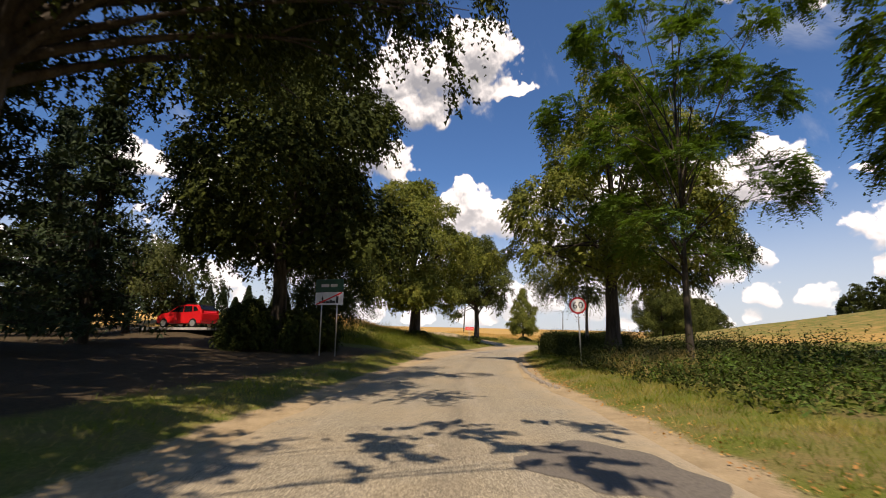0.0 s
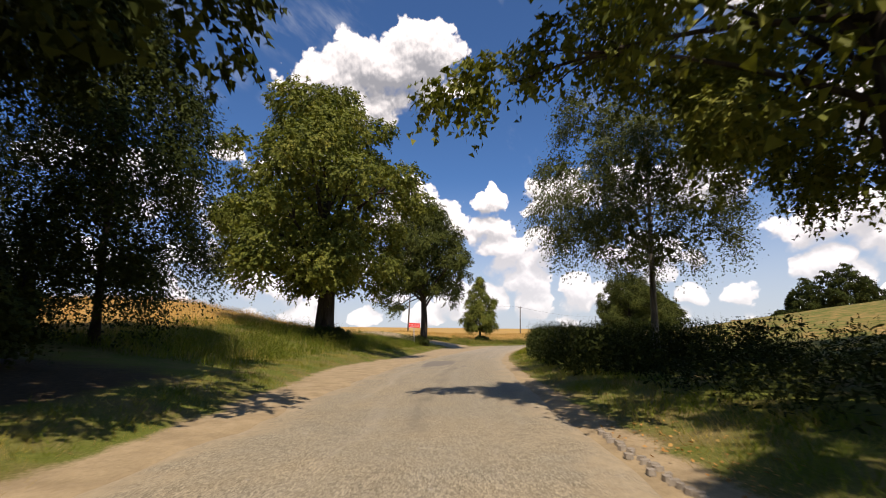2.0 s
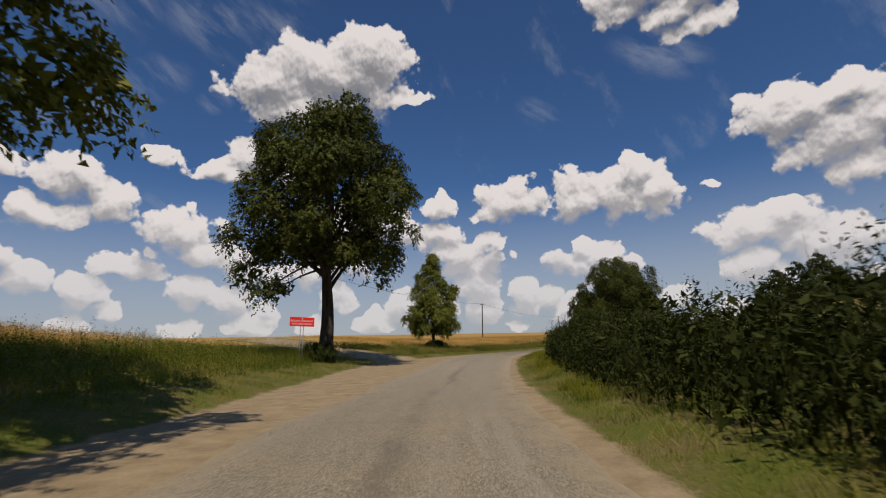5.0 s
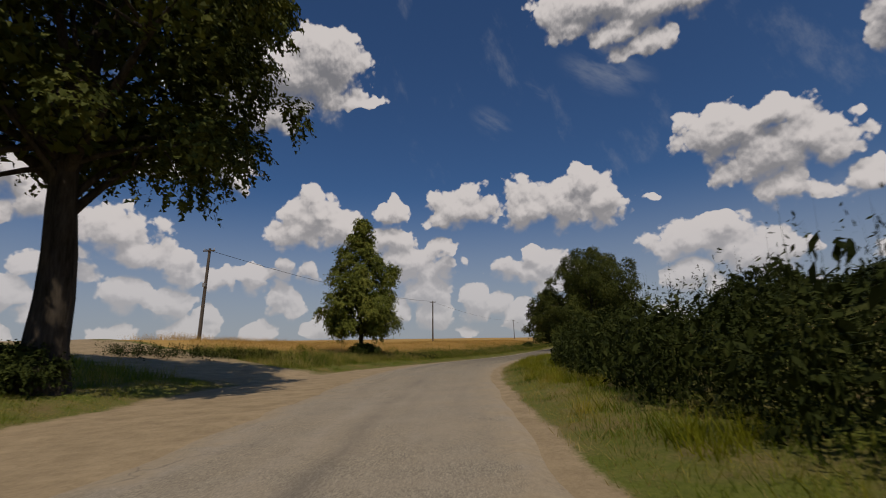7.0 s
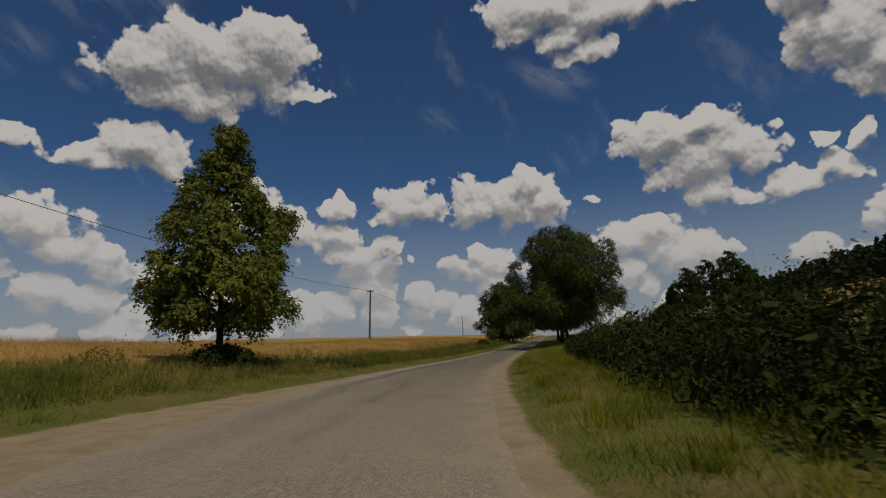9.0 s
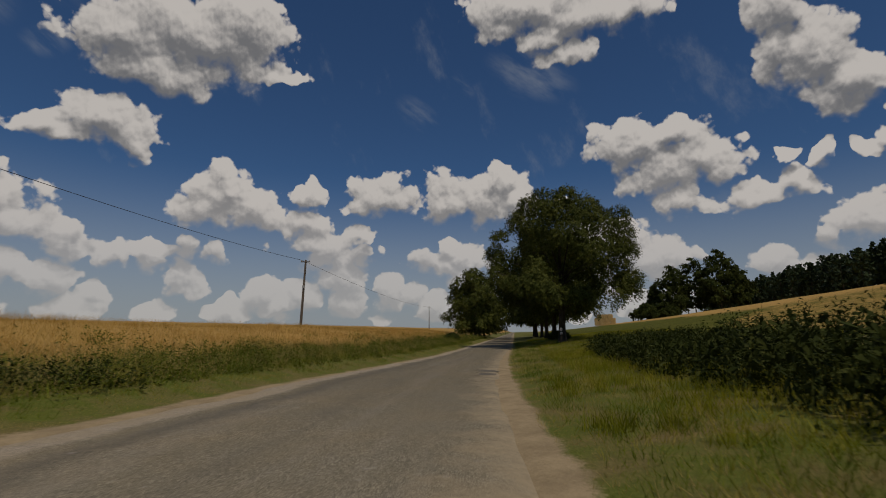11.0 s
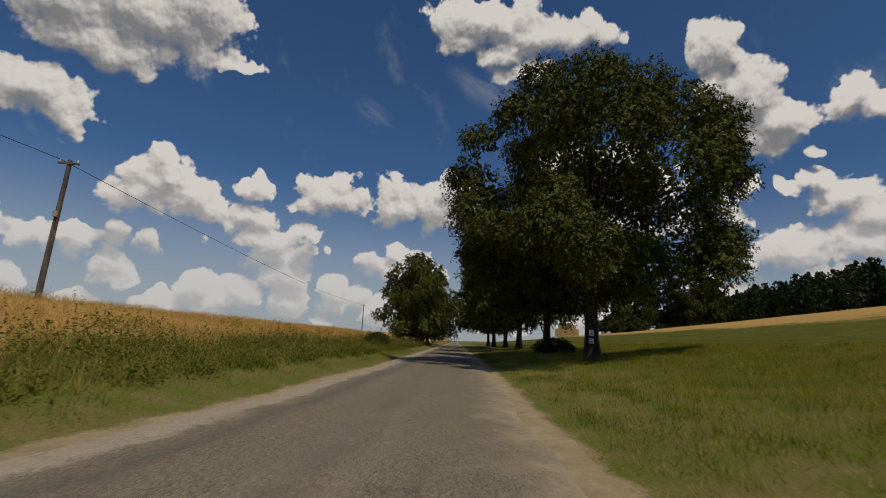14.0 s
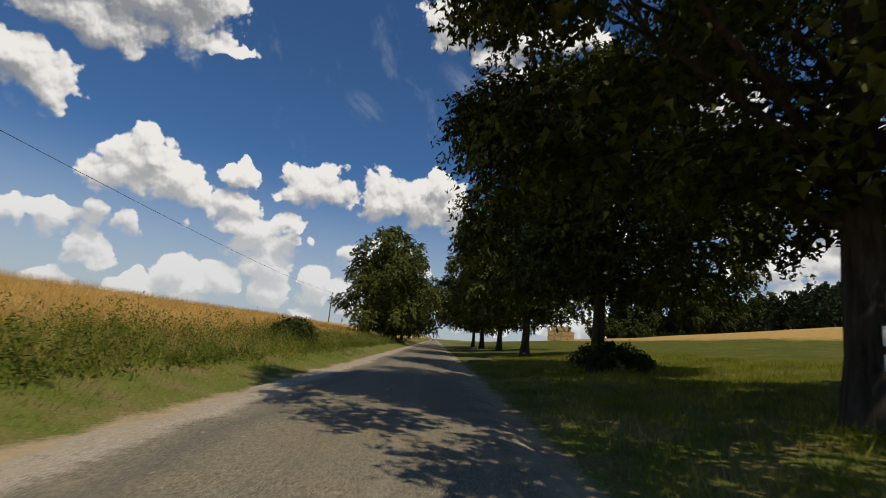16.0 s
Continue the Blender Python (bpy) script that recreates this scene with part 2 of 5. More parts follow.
def mixc(n, l, fac, a, b, kind="MIX"):
    m = n.new("ShaderNodeMix")
    m.data_type, m.blend_type = "RGBA", kind
    for sock, val in ((m.inputs[0], fac), (m.inputs[6], a), (m.inputs[7], b)):
        if isinstance(val, (int, float)):
            sock.default_value = val
        elif isinstance(val, tuple):
            sock.default_value = (*val, 1)
        else:
            l.new(val, sock)
    return m.outputs[2]


def math_node(n, l, op, a, b=0.0, c=0.0, clamp=False):
    m = n.new("ShaderNodeMath")
    m.operation, m.use_clamp = op, clamp
    for sock, val in zip(m.inputs, (a, b, c)):
        if isinstance(val, (int, float)):
            sock.default_value = val
        else:
            l.new(val, sock)
    return m.outputs[0]


def bump(n, l, b, height, strength, distance):
    k = n.new("ShaderNodeBump")
    k.inputs["Strength"].default_value, k.inputs["Distance"].default_value = strength, distance
    l.new(height, k.inputs["Height"])
    l.new(k.outputs[0], b.inputs["Normal"])


def plain(name, color, rough=0.6, spec=0.3, metal=0.0, vary=0.12, scale=6.0, bumpy=0.0):
    m, n, l, b = material(name, rough, spec)
    f = noise_node(n, l, scale, 6)
    dark = tuple(c * (1 - vary) for c in color)
    light = tuple(min(1, c * (1 + vary)) for c in color)
    l.new(ramp(n, l, f, [(0.3, dark), (0.7, light)]), b.inputs["Base Color"])
    b.inputs["Metallic"].default_value = metal
    if bumpy:
        bump(n, l, b, noise_node(n, l, scale * 6, 4), bumpy, 0.01)
    return m


def leaf_material(name, dark, light, yellow, glow=0.17, spec=0.15, swing=1.5):
    """Thin leaves: reflected green, and a yellower light shining through; twigs and single leaves differ in shade."""
    m, n, l, b = material(name, 0.65, spec)
    geo = n.new("ShaderNodeNewGeometry")
    patch = noise_node(n, l, 0.7, 4, 0.65)
    mixed = math_node(n, l, "MULTIPLY_ADD", geo.outputs["Random Per Island"], 0.3, math_node(n, l, "MULTIPLY_ADD", patch, swing, 0.33 - 0.5 * swing))
    tone = ramp(n, l, mixed, [(0.1, dark), (0.5, light), (0.95, yellow)])
    l.new(tone, b.inputs["Base Color"])
    tr = n.new("ShaderNodeBsdfTranslucent")
    l.new(mixc(n, l, 1.0, tone, (1.35, 1.4, 0.5), "MULTIPLY"), tr.inputs["Color"])
    mix = n.new("ShaderNodeMixShader")
    mix.inputs[0].default_value = glow
    l.new(b.outputs[0], mix.inputs[1])
    l.new(tr.outputs[0], mix.inputs[2])
    l.new(mix.outputs[0], n["Material Output"].inputs[0])
    return m


def bark_material(name, dark, light):
    m, n, l, b = material(name, 0.95, 0.1)
    f = noise_node(n, l, 5, 8, 0.7, stretch=(1, 1, 0.18))
    l.new(ramp(n, l, f, [(0.35, dark), (0.7, light)]), b.inputs["Base Color"])
    bump(n, l, b, f, 0.9, 0.05)
    return m


def attr(n, name):
    a = n.new("ShaderNodeAttribute")
    a.attribute_name = name
    return a.outputs["Fac"]


def ground_material():
    m, n, l, b = material("ground_soil_and_grass", 0.95, 0.1)
    big, mid, fine = noise_node(n, l, 0.12, 4), noise_node(n, l, 0.9, 5), noise_node(n, l, 22, 7, 0.75)
    green = ramp(n, l, fine, [(0.25, (0.045, 0.055, 0.012)), (0.5, (0.1, 0.12, 0.02)), (0.75, (0.18, 0.18, 0.045))])
    dry = ramp(n, l, fine, [(0.25, (0.09, 0.062, 0.026)), (0.6, (0.22, 0.16, 0.075)), (0.85, (0.36, 0.27, 0.14))])
    verge = mixc(n, l, math_node(n, l, "MULTIPLY_ADD", mid, 3.0, -1.25, True), green, dry)
    meadow = mixc(n, l, math_node(n, l, "MULTIPLY_ADD", mid, 2.0, -0.9, True), ramp(n, l, fine, [(0.25, (0.034, 0.042, 0.005)), (0.75, (0.1, 0.11, 0.01))]), (0.17, 0.145, 0.03))
    wheat = ramp(n, l, noise_node(n, l, 3.0, 8, 0.75), [(0.25, (0.23, 0.13, 0.035)), (0.55, (0.44, 0.27, 0.085)), (0.8, (0.58, 0.4, 0.16))])
    wheat = mixc(n, l, math_node(n, l, "MULTIPLY_ADD", big, 1.6, -0.5, True), wheat, (0.36, 0.24, 0.07))
    dirt = ramp(n, l, noise_node(n, l, 26, 8, 0.75), [(0.25, (0.25, 0.197, 0.12)), (0.5, (0.335, 0.265, 0.165)), (0.8, (0.42, 0.335, 0.215))])
    dirt = mixc(n, l, math_node(n, l, "MULTIPLY_ADD", noise_node(n, l, 1.6, 6, 0.7), 2.6, -0.9, True), mixc(n, l, 1.0, dirt, (0.74, 0.72, 0.68), "MULTIPLY"), mixc(n, l, 1.0, dirt, (1.18, 1.16, 1.12), "MULTIPLY"))
    col = mixc(n, l, attr(n, "meadow"), verge, meadow)
    edge = math_node(n, l, "MULTIPLY_ADD", mid, 0.9, -0.45)
    col = mixc(n, l, math_node(n, l, "MULTIPLY_ADD", math_node(n, l, "ADD", attr(n, "wheat"), edge), 3.0, -1.0, True), col, wheat)
    ragged = math_node(n, l, "ADD", math_node(n, l, "MULTIPLY_ADD", fine, 0.7, -0.35), edge)
    col = mixc(n, l, math_node(n, l, "MULTIPLY_ADD", math_node(n, l, "ADD", attr(n, "dirt"), ragged), 4.0, -1.5, True), col, dirt)
    # leaf mould with the yard trees' deep shade put into its colour
    mould_shade = ramp(n, l, noise_node(n, l, 9, 7, 0.75), [(0.3, (0.03, 0.024, 0.015)), (0.55, (0.07, 0.052, 0.03)), (0.75, (0.13, 0.085, 0.04))])
    col = mixc(n, l, math_node(n, l, "MULTIPLY_ADD", math_node(n, l, "ADD", attr(n, "mould_shade"), edge), 3.0, -1.0, True), col, mould_shade)
    l.new(col, b.inputs["Base Color"])
    bump(n, l, b, noise_node(n, l, 40, 6, 0.8), 0.5, 0.015)
    return m


def asphalt_material():
    m, n, l, b = material("asphalt_worn", 0.85, 0.25)
    geo = n.new("ShaderNodeNewGeometry")
    chips = n.new("ShaderNodeTexVoronoi")
    chips.inputs["Scale"].default_value = 75.0
    l.new(geo.outputs["Position"], chips.inputs["Vector"])
    bw = n.new("ShaderNodeSeparateColor")
    l.new(chips.outputs["Color"], bw.inputs[0])
    grit = math_node(n, l, "MULTIPLY_ADD", noise_node(n, l, 62, 5, 0.8), 0.72, math_node(n, l, "MULTIPLY", bw.outputs[0], 0.28))
    mid = noise_node(n, l, 1.1, 6, 0.65)
    across, along = attr(n, "across"), attr(n, "along")
    lanes = n.new("ShaderNodeCombineXYZ")
    l.new(math_node(n, l, "MULTIPLY", across, 9.0), lanes.inputs[0])
    l.new(math_node(n, l, "MULTIPLY", along, 0.045), lanes.inputs[1])
    lane = noise_node(n, l, 1.0, 5, 0.6, coords=lanes.outputs[0])
    stone = ramp(n, l, grit, [(0.32, (0.081, 0.071, 0.049)), (0.5, (0.208, 0.183, 0.13)), (0.66, (0.445, 0.398, 0.29))])
    tint = mixc(n, l, math_node(n, l, "MULTIPLY_ADD", mid, 1.2, -0.5, True), stone, (0.238, 0.207, 0.142))
    tint = mixc(n, l, math_node(n, l, "MULTIPLY_ADD", lane, 4.0, -2.1, True), tint, mixc(n, l, 0.5, tint, (0.36, 0.325, 0.27)))
    tint = mixc(n, l, math_node(n, l, "MULTIPLY_ADD", lane, -5.0, 2.05, True), tint, mixc(n, l, 0.6, tint, (0.11, 0.1, 0.086)))
    coarse = noise_node(n, l, 34, 2, 0.5)
    tint = mixc(n, l, math_node(n, l, "MULTIPLY_ADD", coarse, 5.0, -2.9, True), tint, mixc(n, l, 1.0, tint, (1.16, 1.14, 1.1), "MULTIPLY"))
    blotch = noise_node(n, l, 0.45, 5, 0.65)
    tint = mixc(n, l, math_node(n, l, "MULTIPLY_ADD", blotch, 3.0, -1.2, True), tint, mixc(n, l, 1.0, tint, (1.16, 1.08, 0.97), "MULTIPLY"))
    tint = mixc(n, l, math_node(n, l, "MULTIPLY_ADD", coarse, -5.0, 2.3, True), tint, mixc(n, l, 1.0, tint, (0.88, 0.88, 0.88), "MULTIPLY"))
    # the stretch after the bend has a darker, younger surface; the junction before it is dusty
    young = n.new("ShaderNodeMapRange")
    l.new(math_node(n, l, "MULTIPLY_ADD", mid, 10.0, along), young.inputs["Value"])
    young.inputs["From Min"].default_value, young.inputs["From Max"].default_value = 92.0, 118.0
    tint = mixc(n, l, math_node(n, l, "MULTIPLY", young.outputs["Result"], 0.85), tint, mixc(n, l, 1.0, tint, (0.62, 0.61, 0.58), "MULTIPLY"))
    sandy = math_node(n, l, "SUBTRACT", 1.0, math_node(n, l, "DIVIDE", math_node(n, l, "ABSOLUTE", math_node(n, l, "SUBTRACT", along, 74.0)), 22.0), 0, True)
    tint = mixc(n, l, math_node(n, l, "MULTIPLY", sandy, math_node(n, l, "MULTIPLY_ADD", mid, 1.2, -0.2, True)), tint, (0.36, 0.305, 0.225))
    # past the bend an old gravelly strip is left along one edge, with a dark seam beside the newer layer
    strip_edge = math_node(n, l, "MULTIPLY_ADD", mid, 0.1, math_node(n, l, "MULTIPLY_ADD", noise_node(n, l, 7, 4, 0.7), 0.08, 0.1))
    past = n.new("ShaderNodeMapRange")
    l.new(along, past.inputs["Value"])
    past.inputs["From Min"].default_value, past.inputs["From Max"].default_value = 84.0, 104.0
    old = math_node(n, l, "MULTIPLY", math_node(n, l, "MULTIPLY", math_node(n, l, "SUBTRACT", strip_edge, across), 30.0, 0, True), past.outputs["Result"], 0, True)
    gravel = ramp(n, l, grit, [(0.3, (0.15, 0.125, 0.095)), (0.5, (0.32, 0.27, 0.2)), (0.68, (0.56, 0.48, 0.38))])
    tint = mixc(n, l, math_node(n, l, "MULTIPLY", old, 0.85), tint, gravel)
    seam = math_node(n, l, "SUBTRACT", 1.0, math_node(n, l, "MULTIPLY", math_node(n, l, "ABSOLUTE", math_node(n, l, "SUBTRACT", across, math_node(n, l, "ADD", strip_edge, 0.075))), 16.0), 0, True)
    seam = math_node(n, l, "MULTIPLY", math_node(n, l, "MULTIPLY", seam, past.outputs["Result"]), math_node(n, l, "MULTIPLY_ADD", lane, 1.2, 0.1, True))
    tint = mixc(n, l, math_node(n, l, "MULTIPLY", seam, 0.75), tint, (0.085, 0.076, 0.062))
    # a worn sealing band down the middle, broken in places
    gate = n.new("ShaderNodeCombineXYZ")
    l.new(math_node(n, l, "MULTIPLY", along, 0.09), gate.inputs[0])
    middle = math_node(n, l, "MULTIPLY_ADD", noise_node(n, l, 1.0, 2, 0.5, coords=gate.outputs[0]), 0.16, 0.44)
    band = math_node(n, l, "SUBTRACT", 1.0, math_node(n, l, "MULTIPLY", math_node(n, l, "ABSOLUTE", math_node(n, l, "SUBTRACT", across, middle)), 19.0), 0, True)
    band = math_node(n, l, "MULTIPLY", math_node(n, l, "MULTIPLY", band, math_node(n, l, "MULTIPLY_ADD", noise_node(n, l, 0.22, 3, 0.6), 5.0, -2.1, True)), math_node(n, l, "MULTIPLY_ADD", mid, 1.6, -0.1, True))
    tint = mixc(n, l, math_node(n, l, "MULTIPLY", band, 0.7), tint, (0.1, 0.089, 0.072))
    # scattered pale chips
    spots = math_node(n, l, "MULTIPLY_ADD", noise_node(n, l, 5.5, 2, 0.5), 14.0, -9.9, True)
    tint = mixc(n, l, math_node(n, l, "MULTIPLY", spots, 0.6), tint, (0.36, 0.33, 0.28))
    # dusty sand gathers towards the two edges, and dark old repairs run along the wheel lines
    edge = math_node(n, l, "ABSOLUTE", math_node(n, l, "MULTIPLY_ADD", across, 2.0, -1.0))
    dust = math_node(n, l, "MULTIPLY_ADD", math_node(n, l, "ADD", edge, math_node(n, l, "MULTIPLY_ADD", mid, 1.0, -0.5)), 2.9, -1.85, True)
    tint = mixc(n, l, dust, tint, ramp(n, l, noise_node(n, l, 9, 6), [(0.3, (0.27, 0.215, 0.135)), (0.7, (0.38, 0.31, 0.2))]))
    vor = n.new("ShaderNodeTexVoronoi")
    vor.feature = "DISTANCE_TO_EDGE"
    vor.inputs["Scale"].default_value = 0.9
    shift = n.new("ShaderNodeVectorMath")
    shift.operation = "MULTIPLY_ADD"
    wob = n.new("ShaderNodeTexNoise")
    wob.inputs["Scale"].default_value, wob.inputs["Detail"].default_value = 1.5, 6
    l.new(geo.outputs["Position"], wob.inputs["Vector"])
    l.new(wob.outputs["Color"], shift.inputs[0])
    shift.inputs[1].default_value = (0.9, 0.9, 0.9)
    l.new(geo.outputs["Position"], shift.inputs[2])
    l.new(shift.outputs[0], vor.inputs["Vector"])
    crack = math_node(n, l, "MULTIPLY", math_node(n, l, "SUBTRACT", 1.0, math_node(n, l, "MULTIPLY", vor.outputs["Distance"], 45.0), 0, True), math_node(n, l, "MULTIPLY_ADD", noise_node(n, l, 0.35, 3), 4.0, -2.0, True))
    tint = mixc(n, l, math_node(n, l, "MULTIPLY", crack, 0.7), tint, (0.07, 0.06, 0.05))
    l.new(tint, b.inputs["Base Color"])
    bump(n, l, b, grit, 0.35, 0.005)
    return m


MAT_GROUND = ground_material()
MAT_ROAD = asphalt_material()
MAT_STREAK = plain("worn_sealing", (0.172, 0.154, 0.125), 0.85, 0.2, vary=0.3, scale=30, bumpy=0.2)
MAT_PATCH = plain("bitumen_patch", (0.125, 0.112, 0.092), 0.85, 0.2, vary=0.3, scale=30, bumpy=0.2)
MAT_BARK = bark_material("bark_linden", (0.022, 0.018, 0.013), (0.09, 0.075, 0.058))
MAT_BIRCH = bark_material("bark_birch", (0.05, 0.045, 0.04), (0.26, 0.25, 0.22))
MAT_LINDEN = leaf_material("leaf_linden", (0.06, 0.075, 0.011), (0.135, 0.155, 0.025), (0.26, 0.245, 0.045), 0.16)
# linden green toned down to stand in for shade on the crowns
MAT_SHADELINDEN = leaf_material("leaf_linden_shaded", (0.022, 0.03, 0.006), (0.066, 0.08, 0.015), (0.16, 0.165, 0.036), 0.06, 0.1)
# leaf green darkened to carry the shade over the farmyard trees
MAT_DARKLEAF = leaf_material("leaf_shade_toned", (0.018, 0.026, 0.008), (0.038, 0.05, 0.012), (0.09, 0.105, 0.022), 0.05, 0.04)
MAT_ROBINIA = leaf_material("leaf_robinia", (0.045, 0.085, 0.018), (0.08, 0.135, 0.024), (0.13, 0.2, 0.04), 0.32)
MAT_BIRCHLEAF = leaf_material("leaf_birch", (0.05, 0.06, 0.02), (0.085, 0.1, 0.03), (0.14, 0.15, 0.05), 0.2)
MAT_SPRUCE = leaf_material("needle_spruce", (0.012, 0.022, 0.01), (0.026, 0.042, 0.016), (0.05, 0.072, 0.026), 0.06)
# nettle green set far below its own tone, for the bank's shaded side
MAT_SHADEWEED = leaf_material("leaf_nettle_shaded", (0.014, 0.02, 0.006), (0.031, 0.041, 0.01), (0.075, 0.082, 0.022), 0.05, 0.03)
MAT_HERB = leaf_material("leaf_herb", (0.055, 0.07, 0.01), (0.115, 0.13, 0.018), (0.2, 0.195, 0.042), 0.3, 0.1)
MAT_THISTLE = leaf_material("leaf_thistle", (0.042, 0.055, 0.01), (0.085, 0.1, 0.017), (0.15, 0.15, 0.035), 0.2, 0.08)
MAT_LITTER = leaf_material("fallen_leaf", (0.22, 0.1, 0.03), (0.4, 0.2, 0.06), (0.6, 0.42, 0.14), 0.1, 0.1)
MAT_GRASS = leaf_material("blade_grass", (0.062, 0.1, 0.007), (0.145, 0.18, 0.014), (0.38, 0.29, 0.085), 0.3, 0.15, 2.8)
MAT_MEADOW = leaf_material("blade_meadow", (0.1, 0.115, 0.005), (0.2, 0.205, 0.01), (0.34, 0.27, 0.045), 0.3, 0.15, 2.4)
MAT_DRY = leaf_material("blade_dry", (0.2, 0.15, 0.055), (0.33, 0.25, 0.1), (0.46, 0.37, 0.17), 0.3)
MAT_STRAWGRASS = leaf_material("blade_straw", (0.13, 0.085, 0.035), (0.24, 0.165, 0.075), (0.38, 0.28, 0.14), 0.15)
MAT_WHEAT = leaf_material("stalk_wheat", (0.28, 0.17, 0.05), (0.46, 0.3, 0.1), (0.6, 0.43, 0.18), 0.3)

# ---- the plan of the road ----
# u runs along the mean line of the road, w to the right of the road's middle line.
LINE = radians(19.0)
ROAD_V = [(-900, 309), (-300, 103), (-60, 20.6), (-20, 6.9), (0, 0), (9.4, -3.0), (18.5, -5.0), (27.4, -6.76), (33.6, -7.9), (43, -9.1), (53.4, -9.95), (63, -10.28), (71.6, -10.18),
          (79.8, -9.85), (90, -8.5), (100, -6.8), (110.5, -4.64), (119.3, -2.63), (127.7, -0.29), (136.2, 2.3), (145, 4.95), (200, 21.5), (400, 81.5), (4000, 1160)]
ROAD_Z = [(-900, 0), (0, 0), (25, 0.03), (33, 0.1), (45, 0.05), (58, -0.05), (67, -0.02), (80, 0.12), (92, 0.16), (100, 0.1), (110, -0.02), (122, -0.1), (132, -0.05), (141, 0.08), (160, 0.25), (400, 2.4), (1000, 9), (4000, 30)]
ASPHALT_R = [(-60, 2.9), (9, 2.85), (15, 2.1), (20, 1.85), (40, 1.75), (62, 1.2), (75, 1.0), (87, 0.62), (107, 1.1), (120, 1.5), (140, 1.7), (4000, 1.9)]
ASPHALT_L = [(-60, -3.1), (10, -3.2), (20, -3.3), (40, -3.3), (60, -3.8), (75, -4.2), (90, -5.6), (100, -6.2), (113, -5.9), (122, -5.1), (132, -4.25), (145, -3.75), (4000, -3.5)]
GRASS_R = [(-60, 3.2), (9, 3.15), (16, 2.5), (40, 2.1), (62, 1.5), (75, 1.25), (87, 0.92), (107, 1.4), (120, 1.85), (140, 1.95), (4000, 2.1)]
GRASS_L = [(-60, -3.4), (10, -3.5), (20, -3.8), (30, -4.5), (38, -5.7), (48, -5.5), (60, -6.5), (72, -8.0), (80, -8.6), (90, -7.6), (100, -6.6), (113, -6.1), (122, -5.3), (132, -4.4), (145, -3.9), (4000, -3.8)]
CREST_L = [(-60, 0.9), (0, 0.8), (20, 0.9), (27, 1.1), (36, 2.9), (48, 4.0), (60, 3.1), (78, 1.9), (100, 2.1), (130, 1.9), (200, 1.9), (400, 3.5), (4000, 6)]
SLOPE_R = [(-60, 0.1), (30, 0.11), (60, 0.12), (100, 0.145), (150, 0.155), (300, 0.12), (600, 0.04), (4000, 0.01)]


def table(rows, u, soft=0):
    xs, ys = np.array(rows, float).T
    if not soft:
        return np.interp(u, xs, ys)
    return sum(np.interp(u + d * soft, xs, ys) * k for d, k in ((-1.5, 0.1), (-0.75, 0.22), (0, 0.36), (0.75, 0.22), (1.5, 0.1)))


def to_world(u, w):
    v = table(ROAD_V, u, 4) + w
    return u * math.sin(LINE) + v * math.cos(LINE), u * math.cos(LINE) - v * math.sin(LINE)


def to_plan(x, y):
    u, v = x * math.sin(LINE) + y * math.cos(LINE), x * math.cos(LINE) - y * math.sin(LINE)
    return u, v - table(ROAD_V, u, 4)


def hash_wave(u, w, s):
    return np.sin(u * 1.3 / s + 1.7 * np.sin(w * 0.9 / s)) * np.sin(w * 1.1 / s + 1.3 * np.sin(u * 0.7 / s + 2.0))


def height(u, w):
    """The height of the ground at the plan place (u, w), both arrays or numbers."""
    u, w = np.asarray(u, float), np.asarray(w, float)
    z = table(ROAD_Z, u, 4)
    left, right = np.maximum(0, table(GRASS_L, u) - w), np.maximum(0, w - table(GRASS_R, u))
    crest = table(CREST_L, u, 6)
    rise = np.clip(left / 15, 0, 1)
    z = z + crest * (0.72 * rise + 0.28 * rise * rise) + np.clip(left - 15, 0, 400) * 0.022 + 0.12 * np.clip(left, 0, 1)
    r = np.maximum(0, right - 1.2)
    z = z + table(SLOPE_R, u, 6) * (r - 2.5 * (1 - np.exp(-r / 4.0))) * np.where(r < 170, 1, 170 / np.maximum(r, 170)) + 0.1 * np.clip(right, 0, 1)
    off = np.clip(np.maximum(left, right), 0, 3) / 3
    return z + off * (0.05 * hash_wave(u, w, 1.4) + 0.1 * hash_wave(u, w, 5.0)) - 0.02 * np.clip(1 - off * 3, 0, 1)


def spot(x, y, sink=0.0):
    return Vector((x, y, float(height(*to_plan(x, y))) - sink))


# ---- mesh helpers ----
def mesh_from(name, verts, faces, mat=None, smooth=False):
    """A mesh from numpy arrays; faces is one array of rows of equal length."""
    me = bpy.data.meshes.new(name)
    verts, faces = np.asarray(verts, np.float32), np.asarray(faces, np.int32)
    k = faces.shape[1]
    me.vertices.add(len(verts))
    me.vertices.foreach_set("co", verts.ravel())
    me.loops.add(faces.size)
    me.loops.foreach_set("vertex_index", faces.ravel())
    me.polygons.add(len(faces))
    me.polygons.foreach_set("loop_start", np.arange(0, faces.size, k, dtype=np.int32))
    me.polygons.foreach_set("loop_total", np.full(len(faces), k, np.int32))
    me.polygons.foreach_set("use_smooth", np.full(len(faces), smooth, bool))
    me.update(calc_edges=True)
    if mat:
        me.materials.append(mat)
    return me


def attach(name, me, parent=None, label=""):
    ob = new(name, me)
    if parent is not None:
        ob.parent = parent
    return tagged(ob, label)


def part(name, bm, mat, parent=None, label="", smooth=False):
    me = bpy.data.meshes.new(name)
    if smooth:
        for f in bm.faces:
            f.smooth = True
    bm.to_mesh(me)
    bm.free()
    me.materials.append(mat)
    return attach(name, me, parent, label)


